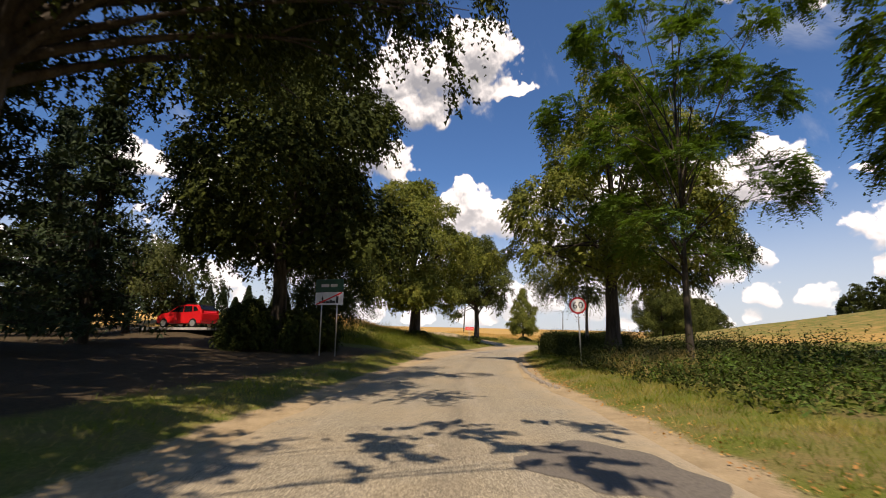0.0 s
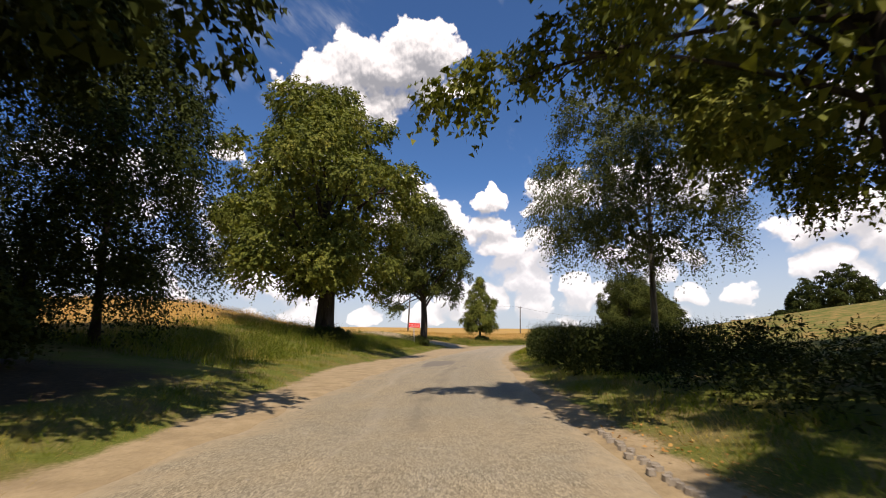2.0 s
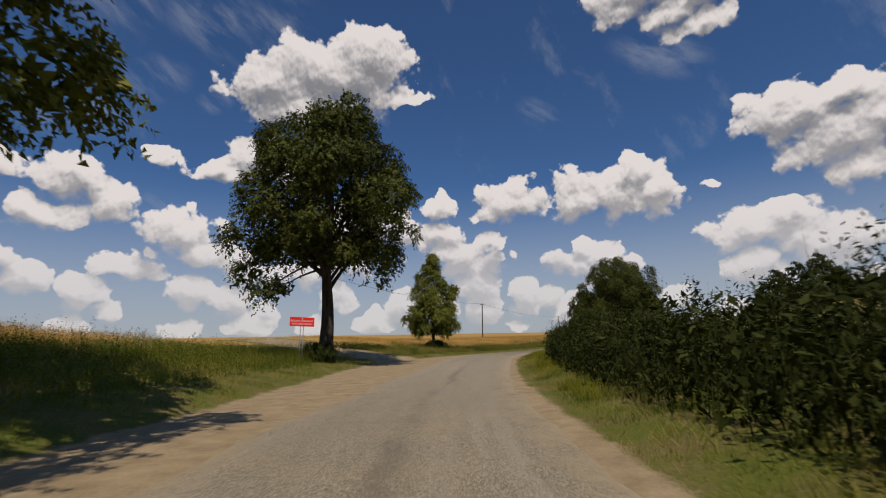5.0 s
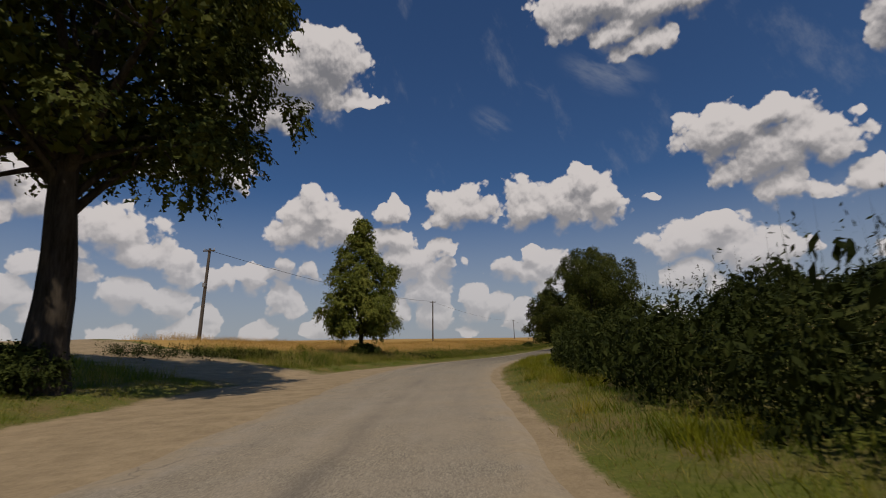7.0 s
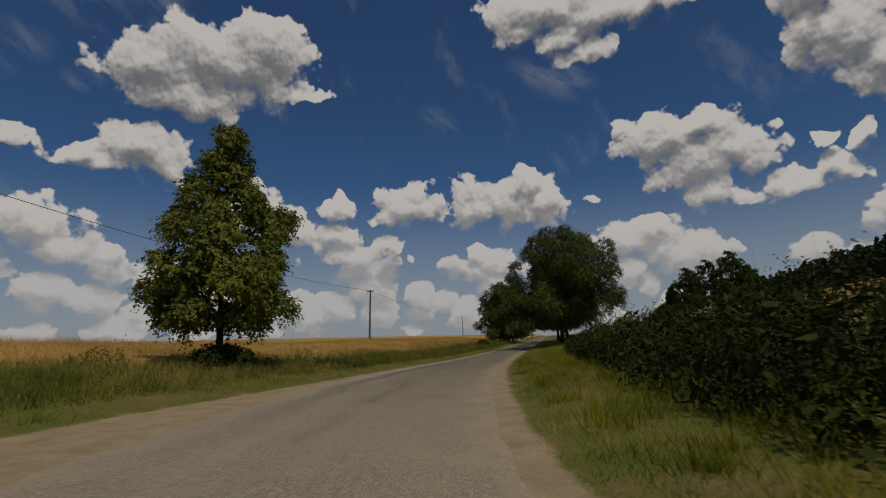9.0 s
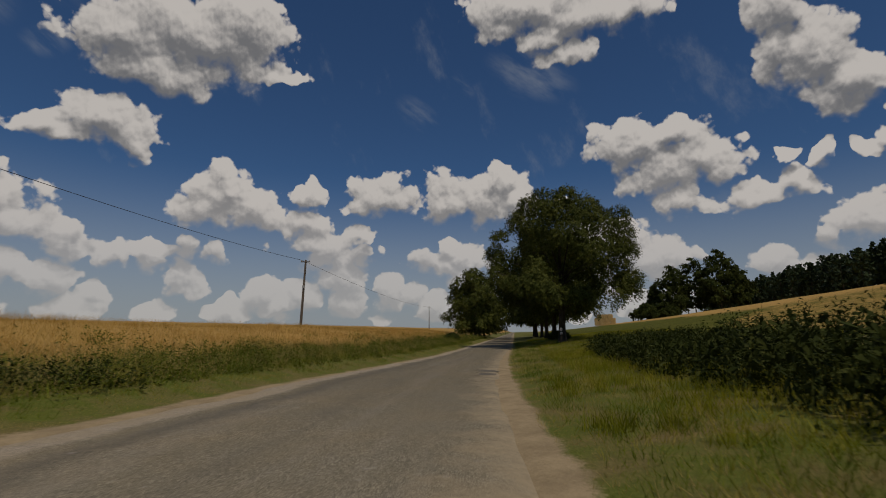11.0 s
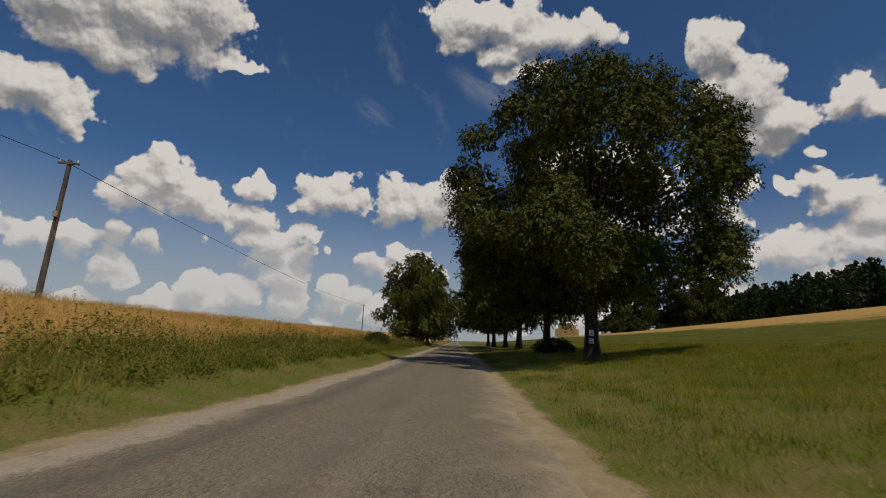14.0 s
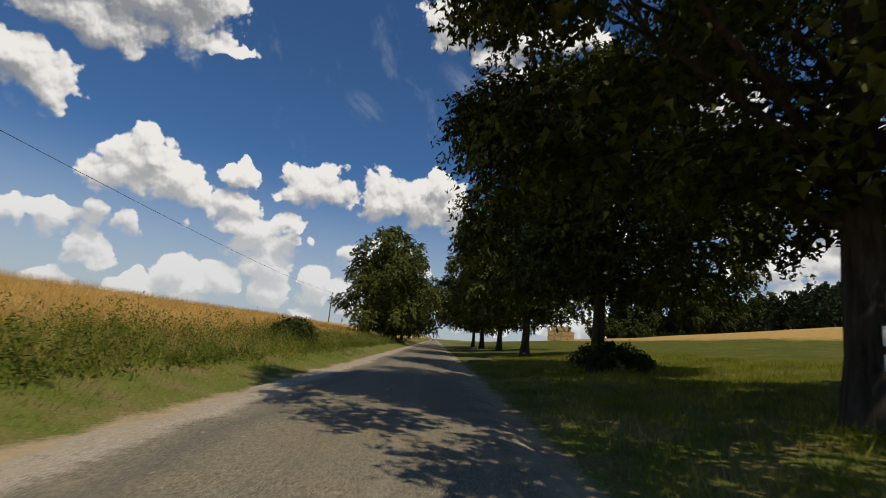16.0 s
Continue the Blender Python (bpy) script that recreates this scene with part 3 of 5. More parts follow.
def thing(name, place, label, category, group="", turn=0.0):
    ob = new(name)
    ob.empty_display_size = 0.2
    ob.matrix_basis = Matrix.Translation(place) @ Matrix.Rotation(turn, 4, "Z")
    return tagged(ob, label, category, group)


def box(bm, size, m=None, bevel=0.0):
    made = bmesh.ops.create_cube(bm, size=1.0, matrix=(m or Matrix()) @ Matrix.Diagonal((*size, 1)))
    if bevel:
        edges = list({e for v in made["verts"] for e in v.link_edges})
        bmesh.ops.bevel(bm, geom=edges, offset=bevel, segments=2, affect="EDGES")
    return bm


def tubes(runs, sides=7):
    """Rows of (points, radii) as round tubes in one pair of arrays."""
    vs, fs, base = [], [], 0
    for pts, rad in runs:
        pts, rad = np.asarray(pts, float), np.asarray(rad, float)
        d = np.gradient(pts, axis=0)
        d /= np.linalg.norm(d, axis=1)[:, None] + 1e-9
        ref = np.where(np.abs(d[:, 2:3]) > 0.9, [[1.0, 0, 0]], [[0, 0, 1.0]])
        a = np.cross(d, ref)
        a /= np.linalg.norm(a, axis=1)[:, None]
        b = np.cross(d, a)
        ang = np.linspace(0, 2 * np.pi, sides, endpoint=False)
        ring = pts[:, None] + rad[:, None, None] * (np.cos(ang)[None, :, None] * a[:, None] + np.sin(ang)[None, :, None] * b[:, None])
        vs.append(ring.reshape(-1, 3))
        i, j = np.meshgrid(np.arange(len(pts) - 1), np.arange(sides), indexing="ij")
        p, q = base + i * sides + j, base + i * sides + (j + 1) % sides
        fs.append(np.stack([p, q, q + sides, p + sides], -1).reshape(-1, 4))
        base += len(pts) * sides
    return np.concatenate(vs), np.concatenate(fs)


def set_leaves(rng, centres, size, nor, along, narrow=0.55, kite=True):
    """Pointed leaves at the centres, broadest near the stalk; tree leaves, far smaller in the view, are three-cornered."""
    n = len(centres)
    nor = nor / np.linalg.norm(nor, axis=1)[:, None]
    along = along - nor * (along * nor).sum(1)[:, None]
    along /= np.linalg.norm(along, axis=1)[:, None] + 1e-9
    side = np.cross(nor, along)
    s = (size * rng.uniform(0.65, 1.35, n))[:, None]
    a, b = along * s * 0.5, side * s * narrow * 0.5
    skew = a * rng.uniform(-0.35, 0.35, (n, 1))
    if not kite:
        vs = np.stack([centres - a * 0.7 + b + skew, centres + a * 1.1, centres - a * 0.7 - b - skew], 1).reshape(-1, 3)
        return vs, np.arange(3 * n).reshape(n, 3)
    vs = np.stack([centres - a * 0.9, centres - a * 0.2 + b + skew, centres + a * 1.1, centres - a * 0.2 - b - skew], 1).reshape(-1, 3)
    return vs, np.arange(4 * n).reshape(n, 4)


def leaves(rng, centres, size, flat=0.6, narrow=0.5, hang=0.0, kite=True):
    """Leaves turned at random, more or less level, with tips that may hang."""
    n = len(centres)
    nor = rng.normal(size=(n, 3)) * (1 - flat)
    nor[:, 2] += flat
    along = rng.normal(size=(n, 3))
    along[:, 2] -= hang * 2
    return set_leaves(rng, centres, size, nor, along, narrow, kite)


# ---- ground and road ----
def graded(near_a, near_b, step, far):
    mid = np.arange(near_a, near_b + step * 0.5, step)
    out, grow, at = [], step, 0.0
    while at < far:
        grow *= 1.28
        at += grow
        out.append(at)
    out = np.array(out)
    return np.concatenate([near_a - out[::-1], mid, near_b + out])


def build_ground():
    us, ws = graded(-12, 175, 0.9, 3600), graded(-13, 13, 0.4, 3600)
    U, Wd = np.meshgrid(us, ws, indexing="ij")
    x, y = to_world(U, Wd)
    z = height(U, Wd)
    under = (Wd > table(ASPHALT_L, U) + 0.3) & (Wd < table(ASPHALT_R, U) - 0.3)
    z = z - 0.05 * under
    nu, nw = U.shape
    i, j = np.meshgrid(np.arange(nu - 1), np.arange(nw - 1), indexing="ij")
    p = i * nw + j
    faces = np.stack([p, p + nw, p + nw + 1, p + 1], -1).reshape(-1, 4)
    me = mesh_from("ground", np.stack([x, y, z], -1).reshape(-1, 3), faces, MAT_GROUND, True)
    left, right = table(GRASS_L, U) - Wd, Wd - table(GRASS_R, U)
    start = np.interp(U, [-60, 20, 34, 60, 74, 92, 100, 140, 300], [60, 30, 9, 9, 14, 10, 5.5, 4.2, 4.5])
    wheat = np.clip((left - start) / 1.2 + 0.5, 0, 1)
    hill = np.interp(U, [0, 30, 100, 135, 150], [14, 9, 8, 15, 28])
    wheat = np.maximum(wheat, np.interp(U, [20, 40, 95, 110, 150, 170], [0.7, 0.42, 0.36, 0.5, 0.5, 0.75]) * np.clip((right - hill) / 4, 0, 1))
    dirt = np.where(Wd < 0, np.clip(np.interp(U, [92, 104], [0.5, 0.12]) - left / 0.7, 0, 1), np.clip(0.25 - right / 0.5, 0, 1))
    # the farm track that leaves to the left
    track = np.abs(U - (84 + 0.4 * (-Wd - 8))) / 3.6
    dirt = np.maximum(dirt, np.where(Wd < -5, np.clip(1.4 - track, 0, 1) * np.clip((30 + Wd) / 8, 0, 1), 0))
    wheat = wheat * (1 - np.clip(dirt * 2, 0, 1))
    meadow = np.clip((right - 3) / 4, 0, 1) * np.clip((U - 112) / 12, 0, 1) * np.clip((330 - U) / 20, 0, 1)
    mould_shade = np.clip((left - 1.6) / 1.2, 0, 1) * np.clip((31 - U) / 4, 0, 1) * np.clip((left < 26) * 1.0, 0, 1)
    for name, val in (("wheat", wheat), ("dirt", dirt), ("meadow", meadow), ("mould_shade", mould_shade)):
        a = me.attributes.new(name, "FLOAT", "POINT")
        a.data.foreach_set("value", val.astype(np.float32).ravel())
    return tagged(new("ground", me), "verge grass, dry soil and ripe grain fields", "ground", kind="structure")


def build_road():
    us = np.concatenate([np.arange(-60, 180, 0.5), np.arange(180, 900, 5.0)])
    k = np.linspace(0, 1, 15)
    lo, hi = table(ASPHALT_L, us, 1.2), table(ASPHALT_R, us, 1.2)
    rng = np.random.default_rng(5)
    lo = lo + np.convolve(rng.normal(0, 0.16, len(us)), [0.25, 0.5, 0.25], "same")
    hi = hi + np.convolve(rng.normal(0, 0.07, len(us)), [0.25, 0.5, 0.25], "same")
    Wd = lo[:, None] + (hi - lo)[:, None] * k[None]
    U = np.repeat(us[:, None], len(k), 1)
    x, y = to_world(U, Wd)
    mid = (lo + hi)[:, None] / 2
    z = table(ROAD_Z, U, 4) + 0.03 - 0.006 * (Wd - mid) ** 2 + 0.006 * hash_wave(U, Wd, 0.8)
    z[:, 0] -= 0.1
    z[:, -1] -= 0.1
    i, j = np.meshgrid(np.arange(len(us) - 1), np.arange(len(k) - 1), indexing="ij")
    p = i * len(k) + j
    me = mesh_from("road", np.stack([x, y, z], -1).reshape(-1, 3), np.stack([p, p + 15, p + 16, p + 1], -1).reshape(-1, 4), MAT_ROAD, True)
    for name, val in (("across", np.broadcast_to(k, U.shape)), ("along", U)):
        a = me.attributes.new(name, "FLOAT", "POINT")
        a.data.foreach_set("value", val.astype(np.float32).ravel())
    return tagged(new("road", me), "narrow worn asphalt country road with sandy edges", "road", kind="structure")


build_ground()
build_road()


# ---- trees ----
def unit(v):
    return v / (np.linalg.norm(v, axis=-1, keepdims=True) + 1e-9)


def crown_lobes(rng, shape, n, lobe):
    """Centres and sizes of the leafy lobes of a crown. shape: rows of (height, radius) from the foot up."""
    hs, rs = np.array(shape, float).T
    grid = np.linspace(hs[0], hs[-1], 200)
    weight = np.interp(grid, hs, rs) + 0.1
    h = np.interp((np.arange(n) + rng.random(n)) / n, np.cumsum(weight) / weight.sum(), grid)
    ang = np.arange(n) * 2.39996 + rng.normal(0, 0.35, n)
    ph = rng.random(3) * 6.3
    r = np.interp(h, hs, rs) * (1 + 0.15 * np.sin(2 * ang + ph[0] + 0.6 * h) + 0.13 * np.sin(3 * ang + ph[1] - 0.9 * h) + 0.11 * rng.normal(size=n))
    size = lobe * rng.uniform(0.55, 1.3, n) * np.clip(0.55 + 0.45 * r / (rs.max() + 0.01), 0.5, 1)
    r = np.maximum(0, r - 0.85 * size)
    h = np.maximum(h, hs[0] + 0.75 * size)
    top = h > hs[-1] - 0.7 * size
    h = np.where(top, hs[-1] - 0.7 * size, h)
    return np.stack([np.cos(ang) * r, np.sin(ang) * r, h], 1), size


def build_tree(name, place, label, category, shape, seed, thin=1.0, trunk=0.35, lean=(0, 0), lobes=70, lobe=1.7, sprays=60, per=12, twig=0.55, leaf=0.21, mat=None, bark=None,
               hang=0.2, fork=0.3, limbs=20, squash=0.75, fill=64, pinnate=False, narrow=0.72, extra=(), group="roadside trees", off=(0, 0)):
    """A tree of leafy lobes: twigs with leaves stand out of each lobe, larger shaded leaves fill its inside."""
    rng = np.random.default_rng(seed)
    tree = thing(name, place, label, category, group)
    sprays, per, leaf = int(sprays * 1.4), int(per * 1.45), leaf * 0.82
    top = shape[-1][0]
    c, size = crown_lobes(rng, shape, lobes, lobe)
    sway = np.array([lean[0], lean[1]])
    c[:, :2] += sway * (c[:, 2:3] / top) ** 1.1 + np.array(off)
    mid = sway * 0.5 + np.array(off)
    if extra:
        more = np.array(extra, float)
        c, size = np.concatenate([c, more[:, :3]]), np.concatenate([size, more[:, 3]])
    n = len(c)
    count = np.maximum(6, (sprays * (size / lobe) ** 1.6).astype(int))
    own = np.repeat(np.arange(n), count)
    out = np.concatenate([unit(c[:, :2] - mid), np.zeros((n, 1))], 1)
    d = unit(unit(rng.normal(size=(len(own), 3))) + 0.8 * out[own] + [0, 0, 0.3])
    foot = c[own] + d * size[own, None] * [1, 1, squash] * rng.uniform(0.62, 0.98, (len(own), 1))
    way = unit(d * 0.75 + rng.normal(size=d.shape) * 0.38 + np.array([0, 0, -hang * 1.4]))
    span = twig * rng.uniform(0.55, 1.35, (len(own), 1, 1))
    q = ((np.arange(per) + rng.random((len(own), per))) / per)[:, :, None]
    pts = foot[:, None] + way[:, None] * span * q
    pts[:, :, 2] -= (0.3 + hang) * span[:, :, 0] * q[:, :, 0] ** 2
    side = unit(np.cross(way, [0, 0, 1.0]))
    if pinnate:
        sign = np.where(np.arange(per) % 2, 1.0, -1.0)[None, :, None]
        pts = pts + side[:, None] * sign * leaf * 0.5
        along = np.broadcast_to(side[:, None] * sign + 0.3 * way[:, None], pts.shape)
        nor = np.broadcast_to(np.array([0, 0, 1.0]) + 0.3 * d[:, None], pts.shape) + rng.normal(size=pts.shape) * 0.25
    else:
        pts = pts + rng.normal(size=pts.shape) * 0.13 * span * (1.1 - 0.6 * q)
        along = way[:, None] * 0.8 + rng.normal(size=pts.shape) * 0.6 - np.array([0, 0, 0.5])
        nor = np.array([0, 0, 0.4]) + 0.75 * d[:, None] + rng.normal(size=pts.shape) * 0.42
    vs, fs = set_leaves(rng, pts.reshape(-1, 3), leaf, nor.reshape(-1, 3), along.reshape(-1, 3), narrow, False)
    if fill:
        wide = size > 0.55 * lobe
        inner = np.concatenate([c[wide], (c[:lobes] - [*mid, 0]) * [0.5, 0.5, 1] + [*mid, 0]])
        big = np.concatenate([size[wide] * 0.8, size[:lobes] * 0.95])
        pick = np.repeat(np.arange(len(inner)), int(fill * 1.4))
        p = inner[pick] + unit(rng.normal(size=(len(pick), 3))) * rng.random((len(pick), 1)) ** 0.4 * big[pick, None] * [1, 1, squash]
        v2, f2 = leaves(rng, p, max(0.26, leaf * 1.8), 0.25, 0.8, 0.2, False)
        vs, fs = np.concatenate([vs, v2]), np.concatenate([fs, f2 + len(vs)])
    # the trunk and its limbs
    zs = np.linspace(0, top * 0.86, 14)
    wob = 0.24 * trunk * np.stack([np.sin(zs * 0.9 + seed), np.cos(zs * 0.7 + seed)], 1) * (zs / (zs + 2))[:, None]
    line = np.concatenate([sway * (zs[:, None] / top) ** 1.1 + wob + np.array(off) * (zs[:, None] / top), zs[:, None]], 1)
    rad = trunk * (1 - 0.93 * (zs / zs[-1]) ** 0.8)
    rad[0] *= 1.35
    line[0, 2] -= 0.25
    runs = [(line, np.maximum(rad, 0.02))]
    ends = list(range(lobes, n, 2)) + list(rng.choice(lobes, size=min(limbs, lobes), replace=False))
    for e, s0 in ((c[k], size[k]) for k in ends):
        h0 = max(fork * top * rng.uniform(0.8, 1.3), min(e[2] * rng.uniform(0.45, 0.75), top * 0.75))
        s = np.array([np.interp(h0, zs, line[:, 0]), np.interp(h0, zs, line[:, 1]), h0])
        r0 = max(0.03, np.interp(h0, zs, rad) * rng.uniform(0.3, 0.55) * thin) * min(1.0, 0.35 + 0.65 * s0 / lobe)
        k = np.linspace(0, 1, 8)[:, None]
        bend = s * 0.45 + e * 0.55 + [0, 0, 0.12 * np.linalg.norm(e - s)]
        curve = (1 - k) ** 2 * s + 2 * k * (1 - k) * bend + k * k * e
        runs.append((curve, r0 * (1 - 0.85 * k[:, 0])))
        for _ in range(3):
            tip = e + unit(rng.normal(size=3)) * s0 * [1, 1, squash]
            runs.append((np.array([curve[5], (curve[5] + tip) / 2 + [0, 0, 0.08], tip]), r0 * np.array([0.3, 0.2, 0.08])))
    tv, tf = tubes(runs, 6)
    attach("trunk", mesh_from("trunk", tv, tf, bark or MAT_BARK, True), tree)
    attach("crown", mesh_from("crown", vs, fs, mat or MAT_LINDEN), tree)
    return tree


def build_spruce(place, tall, wide, seed, label="tall dark spruce with drooping branches", mat=None, per=66, rows=26):
    rng = np.random.default_rng(seed)
    tree = thing("spruce_tree", place, label, "tree", "farmyard trees")
    runs, cents = [(np.array([[0, 0, -0.2], [0, 0, tall * 0.5], [0, 0, tall]]), np.array([0.022 * tall, 0.013 * tall, 0.02]))], []
    for i in range(rows):
        f = (i + rng.random()) / rows
        z = 0.8 + f * (tall - 1)
        reach = wide * (1 - f) ** 0.85 + 0.15
        for a in rng.random(rng.integers(6, 9)) * 6.283:
            q = np.linspace(0, 1, 5)
            r = reach * rng.uniform(0.8, 1.15)
            line = np.stack([np.cos(a) * r * q, np.sin(a) * r * q, z - 0.28 * r * q + 0.12 * r * q * q], 1)
            runs.append((line, 0.03 * (1 - 0.8 * q)))
            k = rng.random(per) ** 0.7
            p = np.stack([np.interp(k, q, line[:, j]) for j in range(3)], 1) + rng.normal(size=(per, 3)) * [0.22, 0.22, 0.1]
            p[:, 2] -= rng.random(per) * 0.35 * k
            cents.append(p)
    tv, tf = tubes(runs, 5)
    attach("trunk", mesh_from("trunk", tv, tf, MAT_BARK, True), tree)
    vs, fs = leaves(rng, np.concatenate(cents), 0.34, 0.35, 0.34, 0.6, False)
    attach("crown", mesh_from("crown", vs, fs, mat or MAT_SPRUCE), tree)
    return tree


WIDE = [(0.16, 0.25), (0.24, 0.8), (0.4, 1.0), (0.6, 0.97), (0.78, 0.78), (0.92, 0.45), (1.0, 0.08)]


def scaled(rows, tall, radius):
    return [(h * tall, r * radius) for h, r in rows]


# Trees on the left of the road
build_tree("linden_tree", spot(-2.8, 51.7), "old broad linden with a dense drooping crown on the verge", "tree", scaled([(0.16, 0.35), (0.22, 0.85), (0.4, 1.0), (0.62, 0.97), (0.8, 0.84), (0.93, 0.52), (1.0, 0.2)], 17.0, 6.4), 11,
           trunk=0.74, thin=1.25, off=(-0.4, 0.0), lobes=62, lobe=1.95, sprays=110, per=11, fill=100, hang=0.08, fork=0.15)
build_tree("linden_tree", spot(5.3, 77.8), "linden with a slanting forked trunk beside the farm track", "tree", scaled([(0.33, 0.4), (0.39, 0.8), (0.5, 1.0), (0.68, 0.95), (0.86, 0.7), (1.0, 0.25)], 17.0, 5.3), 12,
           mat=MAT_SHADELINDEN, trunk=0.55, thin=1.2, lean=(0.9, 0.3), off=(-0.5, 0.0), fill=90, lobes=54, lobe=1.7, sprays=95, per=11, leaf=0.19, hang=0.06, fork=0.31,
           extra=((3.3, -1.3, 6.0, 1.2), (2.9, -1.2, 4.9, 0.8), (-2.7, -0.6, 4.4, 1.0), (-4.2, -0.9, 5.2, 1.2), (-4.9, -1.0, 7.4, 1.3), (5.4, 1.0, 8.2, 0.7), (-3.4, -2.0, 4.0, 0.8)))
build_tree("linden_tree", spot(16.5, 102.0), "young cone-shaped linden standing alone at the field edge", "tree", scaled([(0.13, 0.5), (0.18, 0.9), (0.3, 1.0), (0.5, 0.82), (0.7, 0.57), (0.88, 0.3), (1.0, 0.06)], 11.2, 2.85), 13,
           trunk=0.2, lobes=60, lobe=0.95, sprays=60, per=11, twig=0.5, leaf=0.17, hang=0.15, fork=0.15, fill=36)
# Trees on the right
build_tree("linden_tree", spot(8.5, 25.0), "large old linden whose crown reaches over the road", "tree", scaled([(0.22, 0.45), (0.3, 0.9), (0.5, 1.0), (0.7, 0.85), (0.88, 0.5), (1.0, 0.15)], 15.5, 4.9), 14,
           trunk=0.42, off=(0.6, 0.0), lobes=48, lobe=1.45, sprays=105, per=12, twig=0.5, leaf=0.16, fill=36, hang=0.2, fork=0.3, extra=((-5.3, 1.8, 5.1, 0.7), (-6.1, 2.0, 4.9, 0.5), (-4.4, 1.5, 5.6, 0.7)))
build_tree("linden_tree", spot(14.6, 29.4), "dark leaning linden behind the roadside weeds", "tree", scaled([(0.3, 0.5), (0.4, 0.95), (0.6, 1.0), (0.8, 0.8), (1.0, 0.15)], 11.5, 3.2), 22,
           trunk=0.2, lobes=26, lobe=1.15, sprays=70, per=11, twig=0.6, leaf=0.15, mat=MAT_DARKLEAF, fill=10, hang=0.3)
build_tree("robinia_tree", spot(7.6, 15.4), "slim bright green robinia with layered feathery leaves", "tree", scaled([(0.22, 0.35), (0.32, 0.75), (0.5, 1.0), (0.75, 0.95), (0.9, 0.7), (1.0, 0.25)], 14.0, 3.5), 15,
           trunk=0.13, lean=(0.4, 0.2), lobes=31, lobe=1.15, sprays=110, per=16, twig=0.5, leaf=0.14, mat=MAT_ROBINIA, fork=0.25, squash=0.34, fill=0, pinnate=True, narrow=0.5, limbs=38, hang=0.1)
build_tree("birch_tree", spot(10.1, 34.9), "slender birch with an open airy crown", "tree", scaled([(0.26, 0.6), (0.36, 1.0), (0.6, 1.0), (0.8, 0.78), (1.0, 0.15)], 12.5, 3.05), 16,
           thin=0.5, trunk=0.14, lean=(0.4, 0), lobes=54, lobe=1.1, sprays=95, per=13, twig=0.65, leaf=0.095, mat=MAT_BIRCHLEAF, bark=MAT_BIRCH, fork=0.36, hang=0.35, squash=0.5, fill=12, limbs=26)
# the first three extra lobes are added to cast shade on the road
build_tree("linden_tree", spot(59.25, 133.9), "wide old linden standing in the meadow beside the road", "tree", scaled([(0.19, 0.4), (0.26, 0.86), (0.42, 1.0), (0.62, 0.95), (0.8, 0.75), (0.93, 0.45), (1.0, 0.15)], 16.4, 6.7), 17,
           mat=MAT_SHADELINDEN, trunk=0.42, lobes=66, lobe=1.85, sprays=125, per=11, leaf=0.17, hang=0.06, fill=120, fork=0.22, extra=((-6.4, -2.2, 5.4, 1.1), (-6.3, 0.2, 5.9, 1.1), (-6.5, 1.6, 7.0, 1.0), (5.0, -3.3, 13.0, 1.6), (5.4, -3.6, 9.4, 1.6), (4.9, -3.3, 6.3, 1.4), (4.3, -4.2, 11.0, 1.5)))
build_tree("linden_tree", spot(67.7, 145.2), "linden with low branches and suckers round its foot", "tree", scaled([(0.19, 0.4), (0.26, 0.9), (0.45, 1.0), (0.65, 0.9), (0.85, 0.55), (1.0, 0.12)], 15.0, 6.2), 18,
           mat=MAT_SHADELINDEN, trunk=0.36, lobes=58, lobe=1.9, sprays=60, per=11, leaf=0.24, hang=0.15, fork=0.2)
# The avenue further on
def plan_spot(u, w):
    x, y = to_world(u, w)
    return spot(float(x), float(y))


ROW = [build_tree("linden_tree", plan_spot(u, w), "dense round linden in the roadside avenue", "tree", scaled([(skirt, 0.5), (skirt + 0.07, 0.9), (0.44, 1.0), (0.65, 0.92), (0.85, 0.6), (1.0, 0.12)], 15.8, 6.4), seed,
                  mat=MAT_SHADELINDEN, trunk=0.38, lobes=58, lobe=1.8, sprays=32, per=8, twig=0.7, leaf=0.36, hang=0.15, fork=0.2, fill=34, group="avenue trees") for u, w, seed, skirt in ((177, 7.6, 19, 0.17), (207, -7.0, 20, 0.05))]
for k, (u, w, size) in enumerate(((194, 7.8, 0.95), (222, -7.2, 1.0), (211, 7.4, 1.05), (238, -7.0, 0.9), (230, 7.6, 0.95))):
    copy_thing(ROW[k % 2], Matrix.Translation(plan_spot(u, w)) @ Matrix.Rotation(1.1 * k + 0.6, 4, "Z") @ Matrix.Scale(size, 4))
